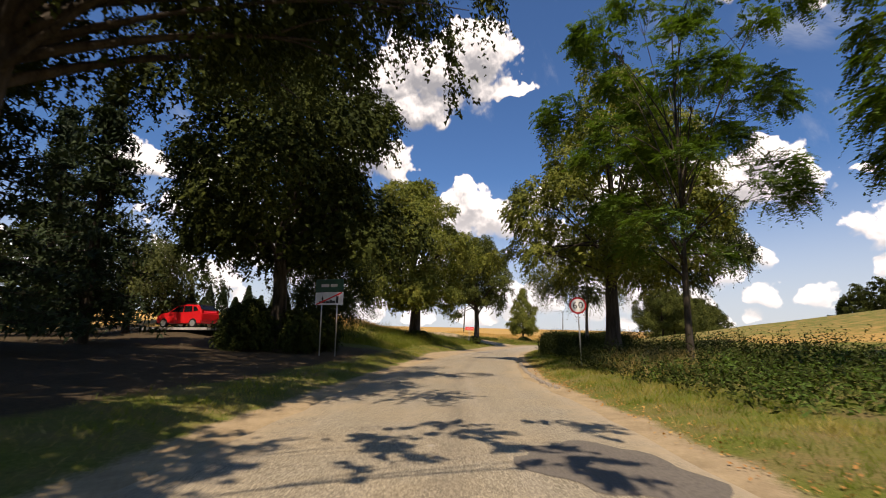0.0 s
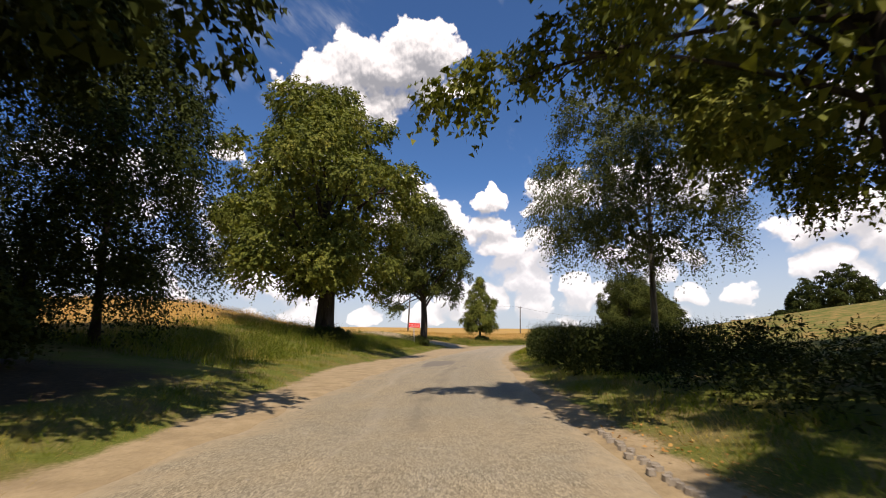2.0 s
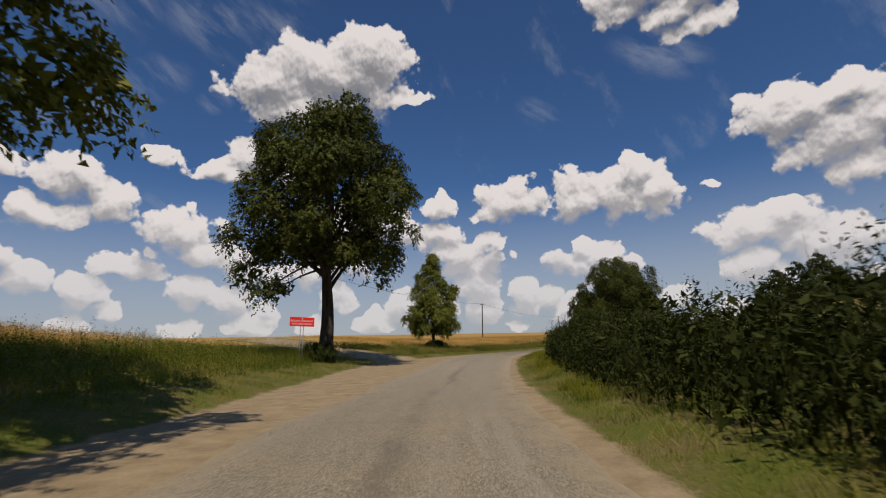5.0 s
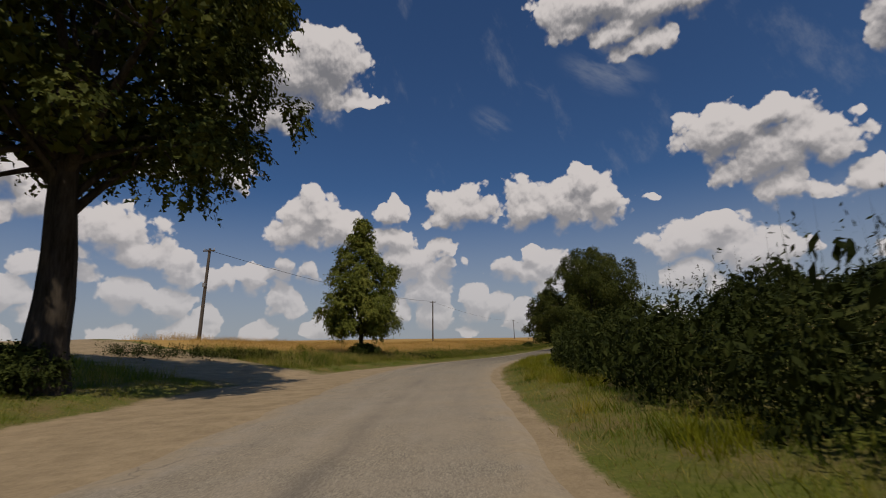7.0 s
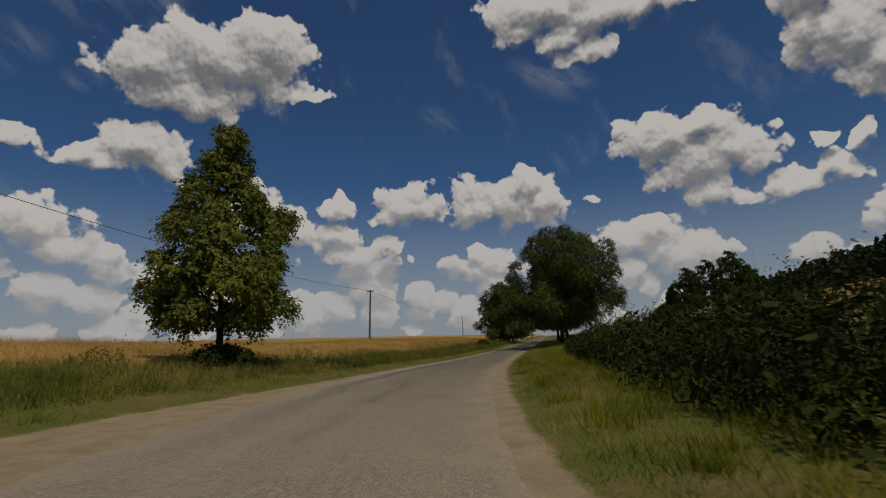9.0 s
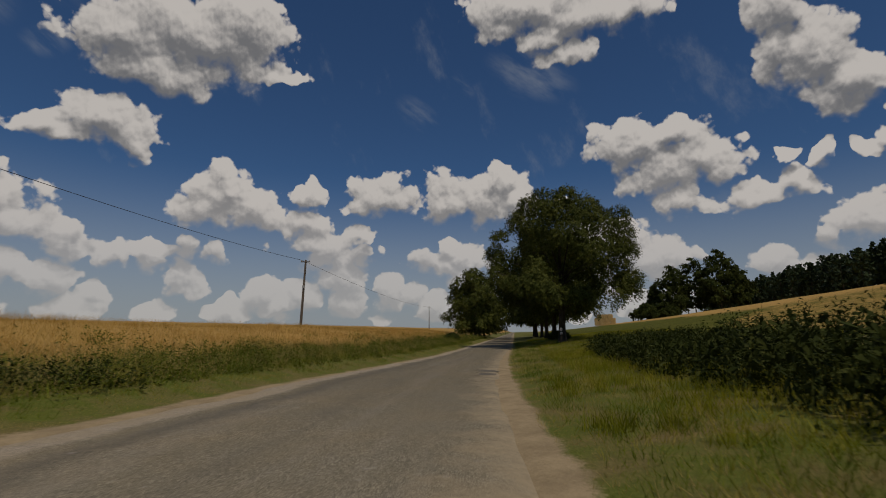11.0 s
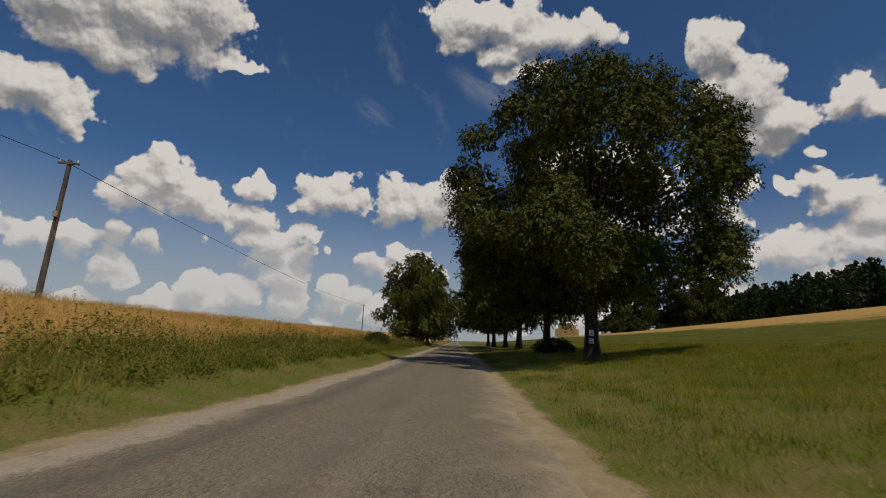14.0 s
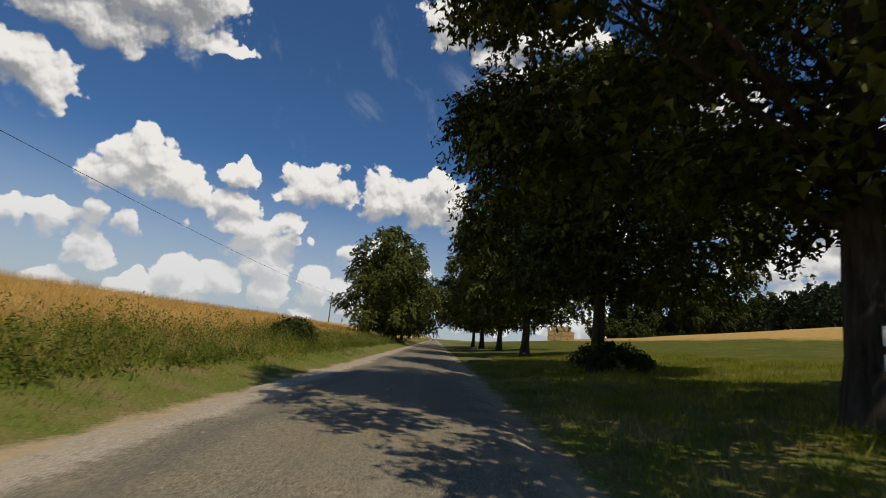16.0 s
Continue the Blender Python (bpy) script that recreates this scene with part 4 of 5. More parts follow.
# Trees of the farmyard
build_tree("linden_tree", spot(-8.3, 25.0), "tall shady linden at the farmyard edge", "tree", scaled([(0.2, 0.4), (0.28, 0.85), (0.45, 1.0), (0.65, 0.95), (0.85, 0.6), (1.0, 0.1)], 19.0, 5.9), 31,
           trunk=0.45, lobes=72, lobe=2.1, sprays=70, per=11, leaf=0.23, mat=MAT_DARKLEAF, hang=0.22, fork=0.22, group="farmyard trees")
# some outer lobes are added out of view to shade road and verge
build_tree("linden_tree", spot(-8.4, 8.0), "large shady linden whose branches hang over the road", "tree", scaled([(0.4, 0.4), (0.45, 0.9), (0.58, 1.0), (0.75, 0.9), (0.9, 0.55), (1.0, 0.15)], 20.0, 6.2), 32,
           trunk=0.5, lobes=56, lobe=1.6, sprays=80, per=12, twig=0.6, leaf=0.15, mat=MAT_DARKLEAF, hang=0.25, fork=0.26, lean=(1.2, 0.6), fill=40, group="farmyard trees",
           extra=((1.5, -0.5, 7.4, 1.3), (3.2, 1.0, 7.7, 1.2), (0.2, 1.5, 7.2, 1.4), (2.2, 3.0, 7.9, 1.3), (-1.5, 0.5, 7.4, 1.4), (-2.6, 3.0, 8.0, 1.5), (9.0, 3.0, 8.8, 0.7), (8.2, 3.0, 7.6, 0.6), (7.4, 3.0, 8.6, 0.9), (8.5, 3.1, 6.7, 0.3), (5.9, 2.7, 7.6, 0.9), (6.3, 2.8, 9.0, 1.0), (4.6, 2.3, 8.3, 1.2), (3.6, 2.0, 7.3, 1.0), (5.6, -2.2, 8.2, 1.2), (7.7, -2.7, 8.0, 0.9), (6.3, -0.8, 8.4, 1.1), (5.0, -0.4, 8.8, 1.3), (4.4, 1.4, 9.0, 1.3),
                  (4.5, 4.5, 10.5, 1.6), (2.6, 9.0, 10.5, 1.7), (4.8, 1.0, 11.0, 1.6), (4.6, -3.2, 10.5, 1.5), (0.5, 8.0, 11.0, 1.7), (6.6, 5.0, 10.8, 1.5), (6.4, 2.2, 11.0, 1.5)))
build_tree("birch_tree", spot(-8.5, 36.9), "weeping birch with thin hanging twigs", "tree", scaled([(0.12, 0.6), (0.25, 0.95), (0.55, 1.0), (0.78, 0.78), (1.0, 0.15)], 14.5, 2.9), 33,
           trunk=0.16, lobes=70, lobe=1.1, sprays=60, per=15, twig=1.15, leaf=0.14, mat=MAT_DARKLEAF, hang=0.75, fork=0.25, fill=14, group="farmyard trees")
build_tree("ash_tree", spot(12.1, 9.8), "roadside ash with low feathery branches", "tree", scaled([(0.34, 0.5), (0.44, 0.9), (0.6, 1.0), (0.8, 0.75), (1.0, 0.1)], 12.0, 2.8), 34,
           trunk=0.2, lobes=22, lobe=1.0, sprays=70, per=16, twig=0.55, leaf=0.13, mat=MAT_ROBINIA, hang=0.25, fork=0.3, squash=0.45, fill=0, pinnate=True, limbs=22)
build_tree("apple_tree", spot(-20.0, 31.5), "small old fruit tree with a forked trunk", "tree", scaled([(0.3, 0.5), (0.45, 1.0), (0.7, 0.9), (1.0, 0.15)], 7.0, 3.2), 35,
           trunk=0.22, lobes=26, lobe=1.0, sprays=30, per=12, leaf=0.15, mat=MAT_BIRCHLEAF, hang=0.5, fork=0.25, fill=14, group="farmyard trees")
build_spruce(spot(-15.5, 21.5), 12.5, 3.0, 41)
build_spruce(spot(-14.6, 14.6), 14.0, 3.3, 42)
build_spruce(spot(-21.0, 26.0), 13.0, 3.0, 43)
build_spruce(spot(-22.5, 18.0), 15.0, 3.4, 44)
# Groups of trees on the hill to the right
for k, (x, y, tall, wide) in enumerate(((179.1, 212.6, 18, 6.0), (185.5, 208.4, 20, 6.5), (185.8, 199.0, 20.5, 6.8), (192.1, 196.8, 14, 4.6), (177.2, 219.1, 12, 2.6), (169.7, 215.9, 5.5, 5.0), (172.2, 210.4, 5.0, 4.5))):
    build_tree("field_tree", spot(x, y), "bushy field tree on the hillside", "tree", scaled([(0.06, 0.6), (0.15, 0.9), (0.4, 1.0), (0.65, 0.85), (0.85, 0.55), (1.0, 0.15)], tall, wide), 60 + k,
               trunk=0.2, lobes=44, lobe=0.2 * tall ** 0.75, sprays=20, per=7, twig=0.9, leaf=0.6, mat=MAT_DARKLEAF, fork=0.12, fill=22, group="hillside trees")
# Suckers and shrubs round the feet of the trees
for k, (x, y, tall, wide) in enumerate(((67.9, 144.6, 1.3, 1.5), (5.0, 77.3, 1.1, 0.9), (-2.6, 51.0, 1.0, 1.2), (16.6, 101.2, 1.0, 1.2), (57.3, 154.0, 1.1, 0.9))):
    build_tree("shrub", spot(x, y), "leafy suckers growing low over the grass", "shrub", scaled([(0.15, 0.7), (0.4, 1.0), (0.75, 0.75), (1.0, 0.3)], tall, wide), 80 + k,
               trunk=0.04, lobes=26, lobe=0.36, sprays=20, per=9, twig=0.35, leaf=0.1, mat=MAT_DARKLEAF, fork=0.1, limbs=10, fill=8, group="shrubs")
# two lindens added out of view, with lobes set to cast shade ahead
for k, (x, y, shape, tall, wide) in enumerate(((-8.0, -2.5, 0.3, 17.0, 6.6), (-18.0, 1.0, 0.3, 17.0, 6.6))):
    build_tree("linden_tree", spot(x, y), "unseen tall linden added to shade the yard and road", "tree", scaled([(shape - 0.06, 0.4), (shape + 0.04, 0.9), (0.55, 1.0), (0.7, 0.9), (0.88, 0.5), (1.0, 0.1)], tall, wide), 37 + k,
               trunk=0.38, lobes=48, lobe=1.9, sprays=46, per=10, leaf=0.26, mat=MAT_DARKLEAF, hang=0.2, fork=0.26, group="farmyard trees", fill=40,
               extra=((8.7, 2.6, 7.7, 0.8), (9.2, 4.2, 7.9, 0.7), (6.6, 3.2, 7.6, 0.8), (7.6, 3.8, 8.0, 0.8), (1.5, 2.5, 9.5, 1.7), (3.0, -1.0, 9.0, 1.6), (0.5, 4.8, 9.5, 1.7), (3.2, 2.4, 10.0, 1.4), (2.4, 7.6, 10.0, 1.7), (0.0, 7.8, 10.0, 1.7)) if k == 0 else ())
# added mostly out of view, to keep the farmyard in shade
build_tree("linden_tree", spot(-14.0, 5.5), "tall linden, mostly unseen, added to shade the farmyard", "tree", scaled([(0.3, 0.4), (0.38, 0.9), (0.55, 1.0), (0.72, 0.9), (0.88, 0.55), (1.0, 0.1)], 20.0, 6.4), 39,
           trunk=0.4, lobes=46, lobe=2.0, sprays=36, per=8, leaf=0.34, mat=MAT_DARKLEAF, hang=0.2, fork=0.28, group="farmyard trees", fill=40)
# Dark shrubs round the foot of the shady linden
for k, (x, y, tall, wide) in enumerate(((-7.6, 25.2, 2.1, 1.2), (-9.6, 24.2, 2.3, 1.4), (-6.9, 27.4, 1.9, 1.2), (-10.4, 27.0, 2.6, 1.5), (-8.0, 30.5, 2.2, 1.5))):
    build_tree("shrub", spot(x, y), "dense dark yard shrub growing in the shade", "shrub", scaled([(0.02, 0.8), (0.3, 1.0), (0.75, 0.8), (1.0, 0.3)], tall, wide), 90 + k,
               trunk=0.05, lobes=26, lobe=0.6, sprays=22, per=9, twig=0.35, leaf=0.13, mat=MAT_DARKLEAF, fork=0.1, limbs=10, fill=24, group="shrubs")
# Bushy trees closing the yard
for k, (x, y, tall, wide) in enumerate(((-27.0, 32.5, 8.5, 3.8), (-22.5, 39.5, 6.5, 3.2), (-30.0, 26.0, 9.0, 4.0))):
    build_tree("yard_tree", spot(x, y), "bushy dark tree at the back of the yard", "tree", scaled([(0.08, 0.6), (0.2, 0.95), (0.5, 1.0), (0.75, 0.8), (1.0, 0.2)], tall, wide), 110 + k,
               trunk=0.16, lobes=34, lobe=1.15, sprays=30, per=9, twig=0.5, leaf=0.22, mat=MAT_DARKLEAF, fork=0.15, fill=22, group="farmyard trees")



# ---- signs, poles, plates ----
MAT_WHITE = plain("sign_white", (0.72, 0.72, 0.7), 0.35, 0.5, vary=0.06)
MAT_RED = plain("sign_red", (0.7, 0.018, 0.015), 0.35, 0.5, vary=0.1)
MAT_BOARD = plain("board_red", (0.85, 0.02, 0.012), 0.3, 0.5, vary=0.06)
MAT_BLACK = plain("sign_black", (0.012, 0.012, 0.012), 0.4, 0.4)
MAT_GREEN = plain("sign_green", (0.008, 0.075, 0.04), 0.35, 0.5, vary=0.1)
MAT_STEEL = plain("galvanised_steel", (0.42, 0.43, 0.43), 0.45, 0.5, 0.7, 0.15, 9)
MAT_GREY = plain("sign_back_grey", (0.3, 0.31, 0.31), 0.5, 0.4, 0.3)
MAT_POLE = bark_material("tarred_wood", (0.05, 0.042, 0.035), (0.17, 0.145, 0.12))
MAT_WIRE = plain("wire", (0.03, 0.03, 0.03), 0.5, 0.4, 0.4)
MAT_CERAMIC = plain("insulator", (0.5, 0.5, 0.47), 0.2, 0.6)


def disc(bm, radius, depth, m, seg=40):
    bmesh.ops.create_cone(bm, cap_ends=True, segments=seg, radius1=radius, radius2=radius, depth=depth, matrix=m)
    return bm


def lettering(text, size, mat, parent, m, name="lettering"):
    c = bpy.data.curves.new(name, "FONT")
    c.body, c.size, c.align_x, c.align_y, c.extrude = text, size, "CENTER", "CENTER", 0.002
    tmp = new("draft", c)
    me = bpy.data.meshes.new_from_object(tmp.evaluated_get(bpy.context.evaluated_depsgraph_get()))
    bpy.data.objects.remove(tmp)
    me.materials.clear()
    me.materials.append(mat)
    me.transform(m)
    return attach(name, me, parent)


def facing(fx, fy):
    return math.atan2(fx, -fy)


UP_FRONT = Matrix.Rotation(radians(90), 4, "X")


def post(parent, x, y, z0, z1, r=0.03, mat=None, name="post"):
    bm = bmesh.new()
    disc(bm, r, z1 - z0, Matrix.Translation((x, y, (z0 + z1) / 2)), 14)
    return part(name, bm, mat or MAT_STEEL, parent, smooth=True)


def speed_sign():
    base = spot(5.75, 20.75)
    s = thing("road_sign", base, "round white speed sign, red rim, on a leaning steel post", "road sign", turn=facing(-0.22, -0.97))
    s.matrix_basis = s.matrix_basis @ Matrix.Rotation(radians(-1.5), 4, "Y")
    post(s, 0, 0.035, -0.3, 2.98, 0.03)
    z = 2.62 - base.z
    bm = bmesh.new()
    disc(bm, 0.35, 0.02, Matrix.Translation((0, -0.012, z)) @ UP_FRONT, 56)
    part("rim", bm, MAT_RED, s, "red rim")
    bm = bmesh.new()
    disc(bm, 0.28, 0.006, Matrix.Translation((0, -0.0245, z)) @ UP_FRONT, 56)
    part("face", bm, MAT_WHITE, s, "white face")
    for digit, px in (("6", -0.115), ("0", 0.115)):
        lettering(digit, 0.4, MAT_BLACK, s, Matrix.Translation((px, -0.03, z)) @ UP_FRONT, "numeral")
    bm = bmesh.new()
    box(bm, (0.1, 0.03, 0.05), Matrix.Translation((0, 0.02, z + 0.15)))
    part("clamp", bm, MAT_STEEL, s)


def town_sign():
    x, y = -5.45, 23.75
    base = spot(x, y)
    s = thing("road_sign", base, "green town board above a white skyline board on posts", "road sign", turn=facing(-0.3, -0.95))
    for px in (-0.42, 0.42):
        post(s, px, 0.03, -0.3, 3.95 - base.z, 0.03)
    bm = bmesh.new()
    box(bm, (1.5, 0.02, 0.62), Matrix.Translation((0, -0.015, 3.68 - base.z)), 0.006)
    top = part("name_board", bm, MAT_GREEN, s, "dark green board")
    bm = bmesh.new()
    for px, pw in ((-0.24, 0.42), (0.24, 0.36)):
        box(bm, (pw, 0.004, 0.14), Matrix.Translation((px, -0.028, 3.68 - base.z)))
    part("writing_bar", bm, MAT_WHITE, top)
    bm = bmesh.new()
    box(bm, (1.5, 0.02, 0.6), Matrix.Translation((0, -0.015, 3.05 - base.z)), 0.006)
    low = part("skyline_board", bm, MAT_WHITE, s, "white board with a black skyline")
    bm = bmesh.new()
    z0 = 2.83 - base.z
    for px, pw, ph in ((-0.48, 0.12, 0.1), (-0.36, 0.08, 0.22), (-0.25, 0.1, 0.14), (-0.08, 0.2, 0.1), (0.1, 0.14, 0.16), (0.26, 0.16, 0.12), (0.44, 0.13, 0.32)):
        box(bm, (pw, 0.004, ph), Matrix.Translation((px, -0.0285, z0 + ph / 2)))
    bmesh.ops.create_cone(bm, cap_ends=True, segments=4, radius1=0.06, radius2=0.001, depth=0.16, matrix=Matrix.Translation((-0.36, -0.028, z0 + 0.29)) @ Matrix.Diagonal((1, 0.03, 1, 1)))
    part("skyline", bm, MAT_BLACK, low)
    bm = bmesh.new()
    box(bm, (1.5, 0.004, 0.07), Matrix.Translation((0, -0.033, 3.05 - base.z)) @ Matrix.Rotation(radians(-22), 4, "Y"))
    part("stripe", bm, MAT_RED, low)


def park_board():
    base = spot(4.0, 75.0)
    s = thing("notice_board", base, "red landscape park board with white letters on two thin posts", "notice board", turn=facing(0.35, -0.94))
    s.matrix_basis = s.matrix_basis @ Matrix.Rotation(radians(2.5), 4, "Y")
    zc = 2.74 - base.z
    for px in (-0.06, 0.1):
        post(s, px, 0.03, -0.3, zc + 0.25, 0.022, MAT_GREY)
    bm = bmesh.new()
    box(bm, (1.36, 0.02, 0.5), Matrix.Translation((0, 0, zc)), 0.006)
    part("board", bm, MAT_BOARD, s, "glossy red board")
    for word, px, pz in (("BOLIMOWSKI", -0.2, 0.04), ("PARK", 0.43, 0.04), ("KRAJOBRAZOWY", 0.0, -0.12)):
        lettering(word, 0.145, MAT_WHITE, s, Matrix.Translation((px, -0.012, zc + pz)) @ UP_FRONT)
    bm = bmesh.new()
    bmesh.ops.create_cone(bm, cap_ends=True, segments=5, radius1=0.04, radius2=0.04, depth=0.004, matrix=Matrix.Translation((0, -0.0125, zc + 0.16)) @ UP_FRONT)
    part("emblem", bm, MAT_WHITE, s)


POLE_TOPS = []


def power_pole(x, y, top, lean=(0.0, 0.0)):
    base = spot(x, y)
    tall = top - base.z
    p = thing("power_pole", base, "weathered wooden power pole with a short crossarm", "utility pole", "power line", turn=radians(-24))
    v, f = tubes([(np.array([[0, 0, -0.4], [lean[0] * 0.5, lean[1] * 0.5, tall * 0.5], [lean[0], lean[1], tall]]), np.array([0.15, 0.125, 0.1]))], 12)
    attach("pole", mesh_from("pole", v, f, MAT_POLE, True), p)
    bm = bmesh.new()
    box(bm, (1.0, 0.09, 0.1), Matrix.Translation((lean[0], lean[1] - 0.1, tall - 0.22)), 0.008)
    part("crossarm", bm, MAT_POLE, p)
    for px in (-0.42, 0.42):
        bm = bmesh.new()
        disc(bm, 0.04, 0.14, Matrix.Translation((lean[0] + px, lean[1] - 0.1, tall - 0.09)), 10)
        part("insulator", bm, MAT_CERAMIC, p)
    bm = bmesh.new()
    box(bm, (0.22, 0.12, 0.3), Matrix.Translation((lean[0] * 0.55, -0.17 + lean[1] * 0.5, tall * 0.6)), 0.01)
    part("switch_box", bm, MAT_GREY, p)
    POLE_TOPS.append([p.matrix_basis @ Vector((lean[0] + px, lean[1] - 0.1, tall - 0.03)) for px in (-0.42, 0.42)])


def power_line():
    power_pole(4.5, 106.0, 9.7, (0.5, 0))
    power_pole(35.85, 148.4, 9.6, (0.25, 0))
    power_pole(101.5, 252.0, 11.8)
    power_pole(165.0, 352.0, 14.0)
    for a, b in zip(POLE_TOPS, POLE_TOPS[1:]):
        for p, q in zip(a[:1], b[:1]):
            k = np.linspace(0, 1, 24)[:, None]
            line = np.array(p) * (1 - k) + np.array(q) * k
            line[:, 2] -= 4 * (0.55 + (q - p).length * 0.004) * (k * (1 - k))[:, 0]
            v, f = tubes([(line, np.full(24, 0.018))], 5)
            tagged(new("power_cable", mesh_from("power_cable", v, f, MAT_WIRE, True)), "thin dark overhead cable sagging between poles", "cable", "power line")


def trail_plates():
    for z in (2.01, 1.62):
        s = thing("trail_plate", (58.97, 133.69, z), "small white trail plate fixed to a tree trunk", "sign", "trail plates", turn=facing(-0.86, -0.51))
        bm = bmesh.new()
        box(bm, (0.22, 0.012, 0.3 if z > 1.9 else 0.24), Matrix.Translation((0, -0.2, 0)), 0.004)
        part("plate", bm, MAT_WHITE, s)
        for k, (pz, pw) in enumerate(((0.07, 0.08), (-0.02, 0.12), (-0.07, 0.14))):
            bm = bmesh.new()
            box(bm, (pw, 0.004, 0.03), Matrix.Translation((0, -0.2085, pz)))
            part("mark", bm, MAT_BLACK if k != 2 else MAT_RED, s)


speed_sign()
town_sign()
park_board()
power_line()
trail_plates()


# ---- repairs and worn spots on the road ----
def road_patch(u, w, lu, lw, seed, turn=0.0, mat=None):
    rng = np.random.default_rng(seed)
    n = 40
    ang = np.linspace(0, 2 * np.pi, n, endpoint=False)
    r = 1 + 0.1 * np.sin(3 * ang + seed) + 0.07 * np.sin(7 * ang + 2 * seed) + rng.normal(0, 0.03, n)
    verts = []
    for k in (0.0, 0.5, 1.0):
        uu, ww = u + lu * r * k * np.cos(ang), w + lw * r * k * np.sin(ang)
        x, y = to_world(uu, ww + turn * (uu - u))
        wmid = (table(ASPHALT_L, uu) + table(ASPHALT_R, uu)) / 2
        z = table(ROAD_Z, uu, 4) + 0.03 - 0.006 * (ww + turn * (uu - u) - wmid) ** 2 + 0.006 * hash_wave(uu, ww, 0.8) + (0.012 if k < 1 else 0.004)
        verts.append(np.stack([x, y, z], 1))
    j = np.arange(n)
    faces = [np.stack([a * n + j, (a + 1) * n + j, (a + 1) * n + (j + 1) % n, a * n + (j + 1) % n], 1) for a in (0, 1)]
    me = mesh_from("road_patch", np.concatenate(verts), np.concatenate(faces), mat or MAT_PATCH, True)
    tagged(new("road_patch", me), "dark bitumen repair patch in the worn asphalt", "road patch", "road patches", "structure")


for row in ((5.2, 1.55, 1.0, 0.85, 1), (117.35, 0.66, 0.55, 0.45, 2), (115.6, 0.6, 0.5, 0.34, 3),):
    road_patch(*row)
for row in ((41.5, -1.6, 3.0, 0.7, 4),):
    road_patch(*row, mat=MAT_STREAK)
for row in ((37.2, -0.45, 0.16, 0.1, 21), (38.6, -0.2, 0.1, 0.14, 22), (39.6, -0.25, 0.14, 0.08, 23)):
    road_patch(*row)


# ---- weeds, grass and grain ----
def free_ground(rng, n, u0, u1, side, a0, a1):
    """Random plan places at a distance of a0 to a1 beyond the grass edge on one side of the road."""
    u, a = rng.uniform(u0, u1, n), rng.uniform(a0, a1, n)
    w = table(GRASS_L, u) - a if side < 0 else table(GRASS_R, u) + a
    track = np.abs(u - (84 + 0.4 * (-w - 8))) / 3.6 + 1.0 * (w < -24)
    keep = (track > 1.0) | (w > -5)
    return u[keep], w[keep], a[keep]


def stand(u, w):
    x, y = to_world(u, w)
    return np.stack([x, y, height(u, w)], 1)


def patchy(u, w, size):
    """Smooth uneven cover between 0 and 1."""
    return np.clip(0.5 + 0.4 * hash_wave(u, w, size) + 0.35 * hash_wave(u + 11, w - 4, size * 0.37), 0, 1)


def blades(rng, foot, tall, wide, lean=0.35):
    n = len(foot)
    ang = rng.random(n) * 6.283
    side = np.stack([np.cos(ang), np.sin(ang), np.zeros(n)], 1) * (wide * rng.uniform(0.6, 1.4, n))[:, None]
    h = tall * rng.uniform(0.55, 1.25, n)
    bend = rng.normal(size=(n, 3)) * (lean * h)[:, None]
    bend[:, 2] = h
    base = foot - [0, 0, 0.03]
    vs = np.stack([base - side, base + side, base + bend], 1).reshape(-1, 3)
    return vs, np.arange(3 * n).reshape(n, 3)


def weed_plants(rng, foot, tall, per, leaf, wide=0.16, narrow=0.42, flat=0.5, vary=(0.6, 1.25)):
    """Upright leafy weeds: rows of drooping leaves up each stalk, smaller towards the tip."""
    n = len(foot)
    h = tall * rng.uniform(*vary, n)
    tilt = rng.normal(size=(n, 2)) * 0.12
    k = np.clip((np.arange(per)[None] + rng.random((n, per))) / per, 0, 1)
    z = h[:, None] * (0.04 + 0.96 * (1 - (1 - k) ** 1.3))
    r = wide * (1.15 - 0.85 * k) * rng.uniform(0.5, 1.3, (n, per))
    ang = rng.random((n, per)) * 6.283
    pts = np.stack([foot[:, 0:1] + tilt[:, :1] * z + r * np.cos(ang), foot[:, 1:2] + tilt[:, 1:] * z + r * np.sin(ang), foot[:, 2:3] + z], -1)
    size = (leaf * (1.1 - 0.45 * k)).ravel()
    vs, fs = leaves(rng, pts.reshape(-1, 3), size, flat, narrow, 0.25)
    return vs, fs


def stuff(name, label, category, arrays, mat):
    vs, fs = arrays
    return tagged(new(name, mesh_from(name, vs, fs, mat)), label, category, kind="stuff")


rng = np.random.default_rng(77)
# tall nettles and goldenrod on the right bank
u, w, a = free_ground(rng, 9400, 33, 126, 1, 1.0, 7.6)
a = a - np.interp(u, [33, 45, 62, 76, 87, 100, 107, 126], [0.0, 0.0, 0.5, 0.75, 1.3, 2.1, 2.6, 3.5])
keep = (a > 0.9) & (rng.random(len(u)) < np.clip((a - 0.8) / 0.3, 0.5, 1) * np.clip((127 - u) / 8, 0, 1)) & ((a < 4.5) | (rng.random(len(u)) < 0.6))
u, w, a = u[keep], w[keep], a[keep]
foot = stand(u, w)
clump = 0.8 + 0.22 * hash_wave(u, w, 0.5) + 0.16 * hash_wave(u, w, 1.7)
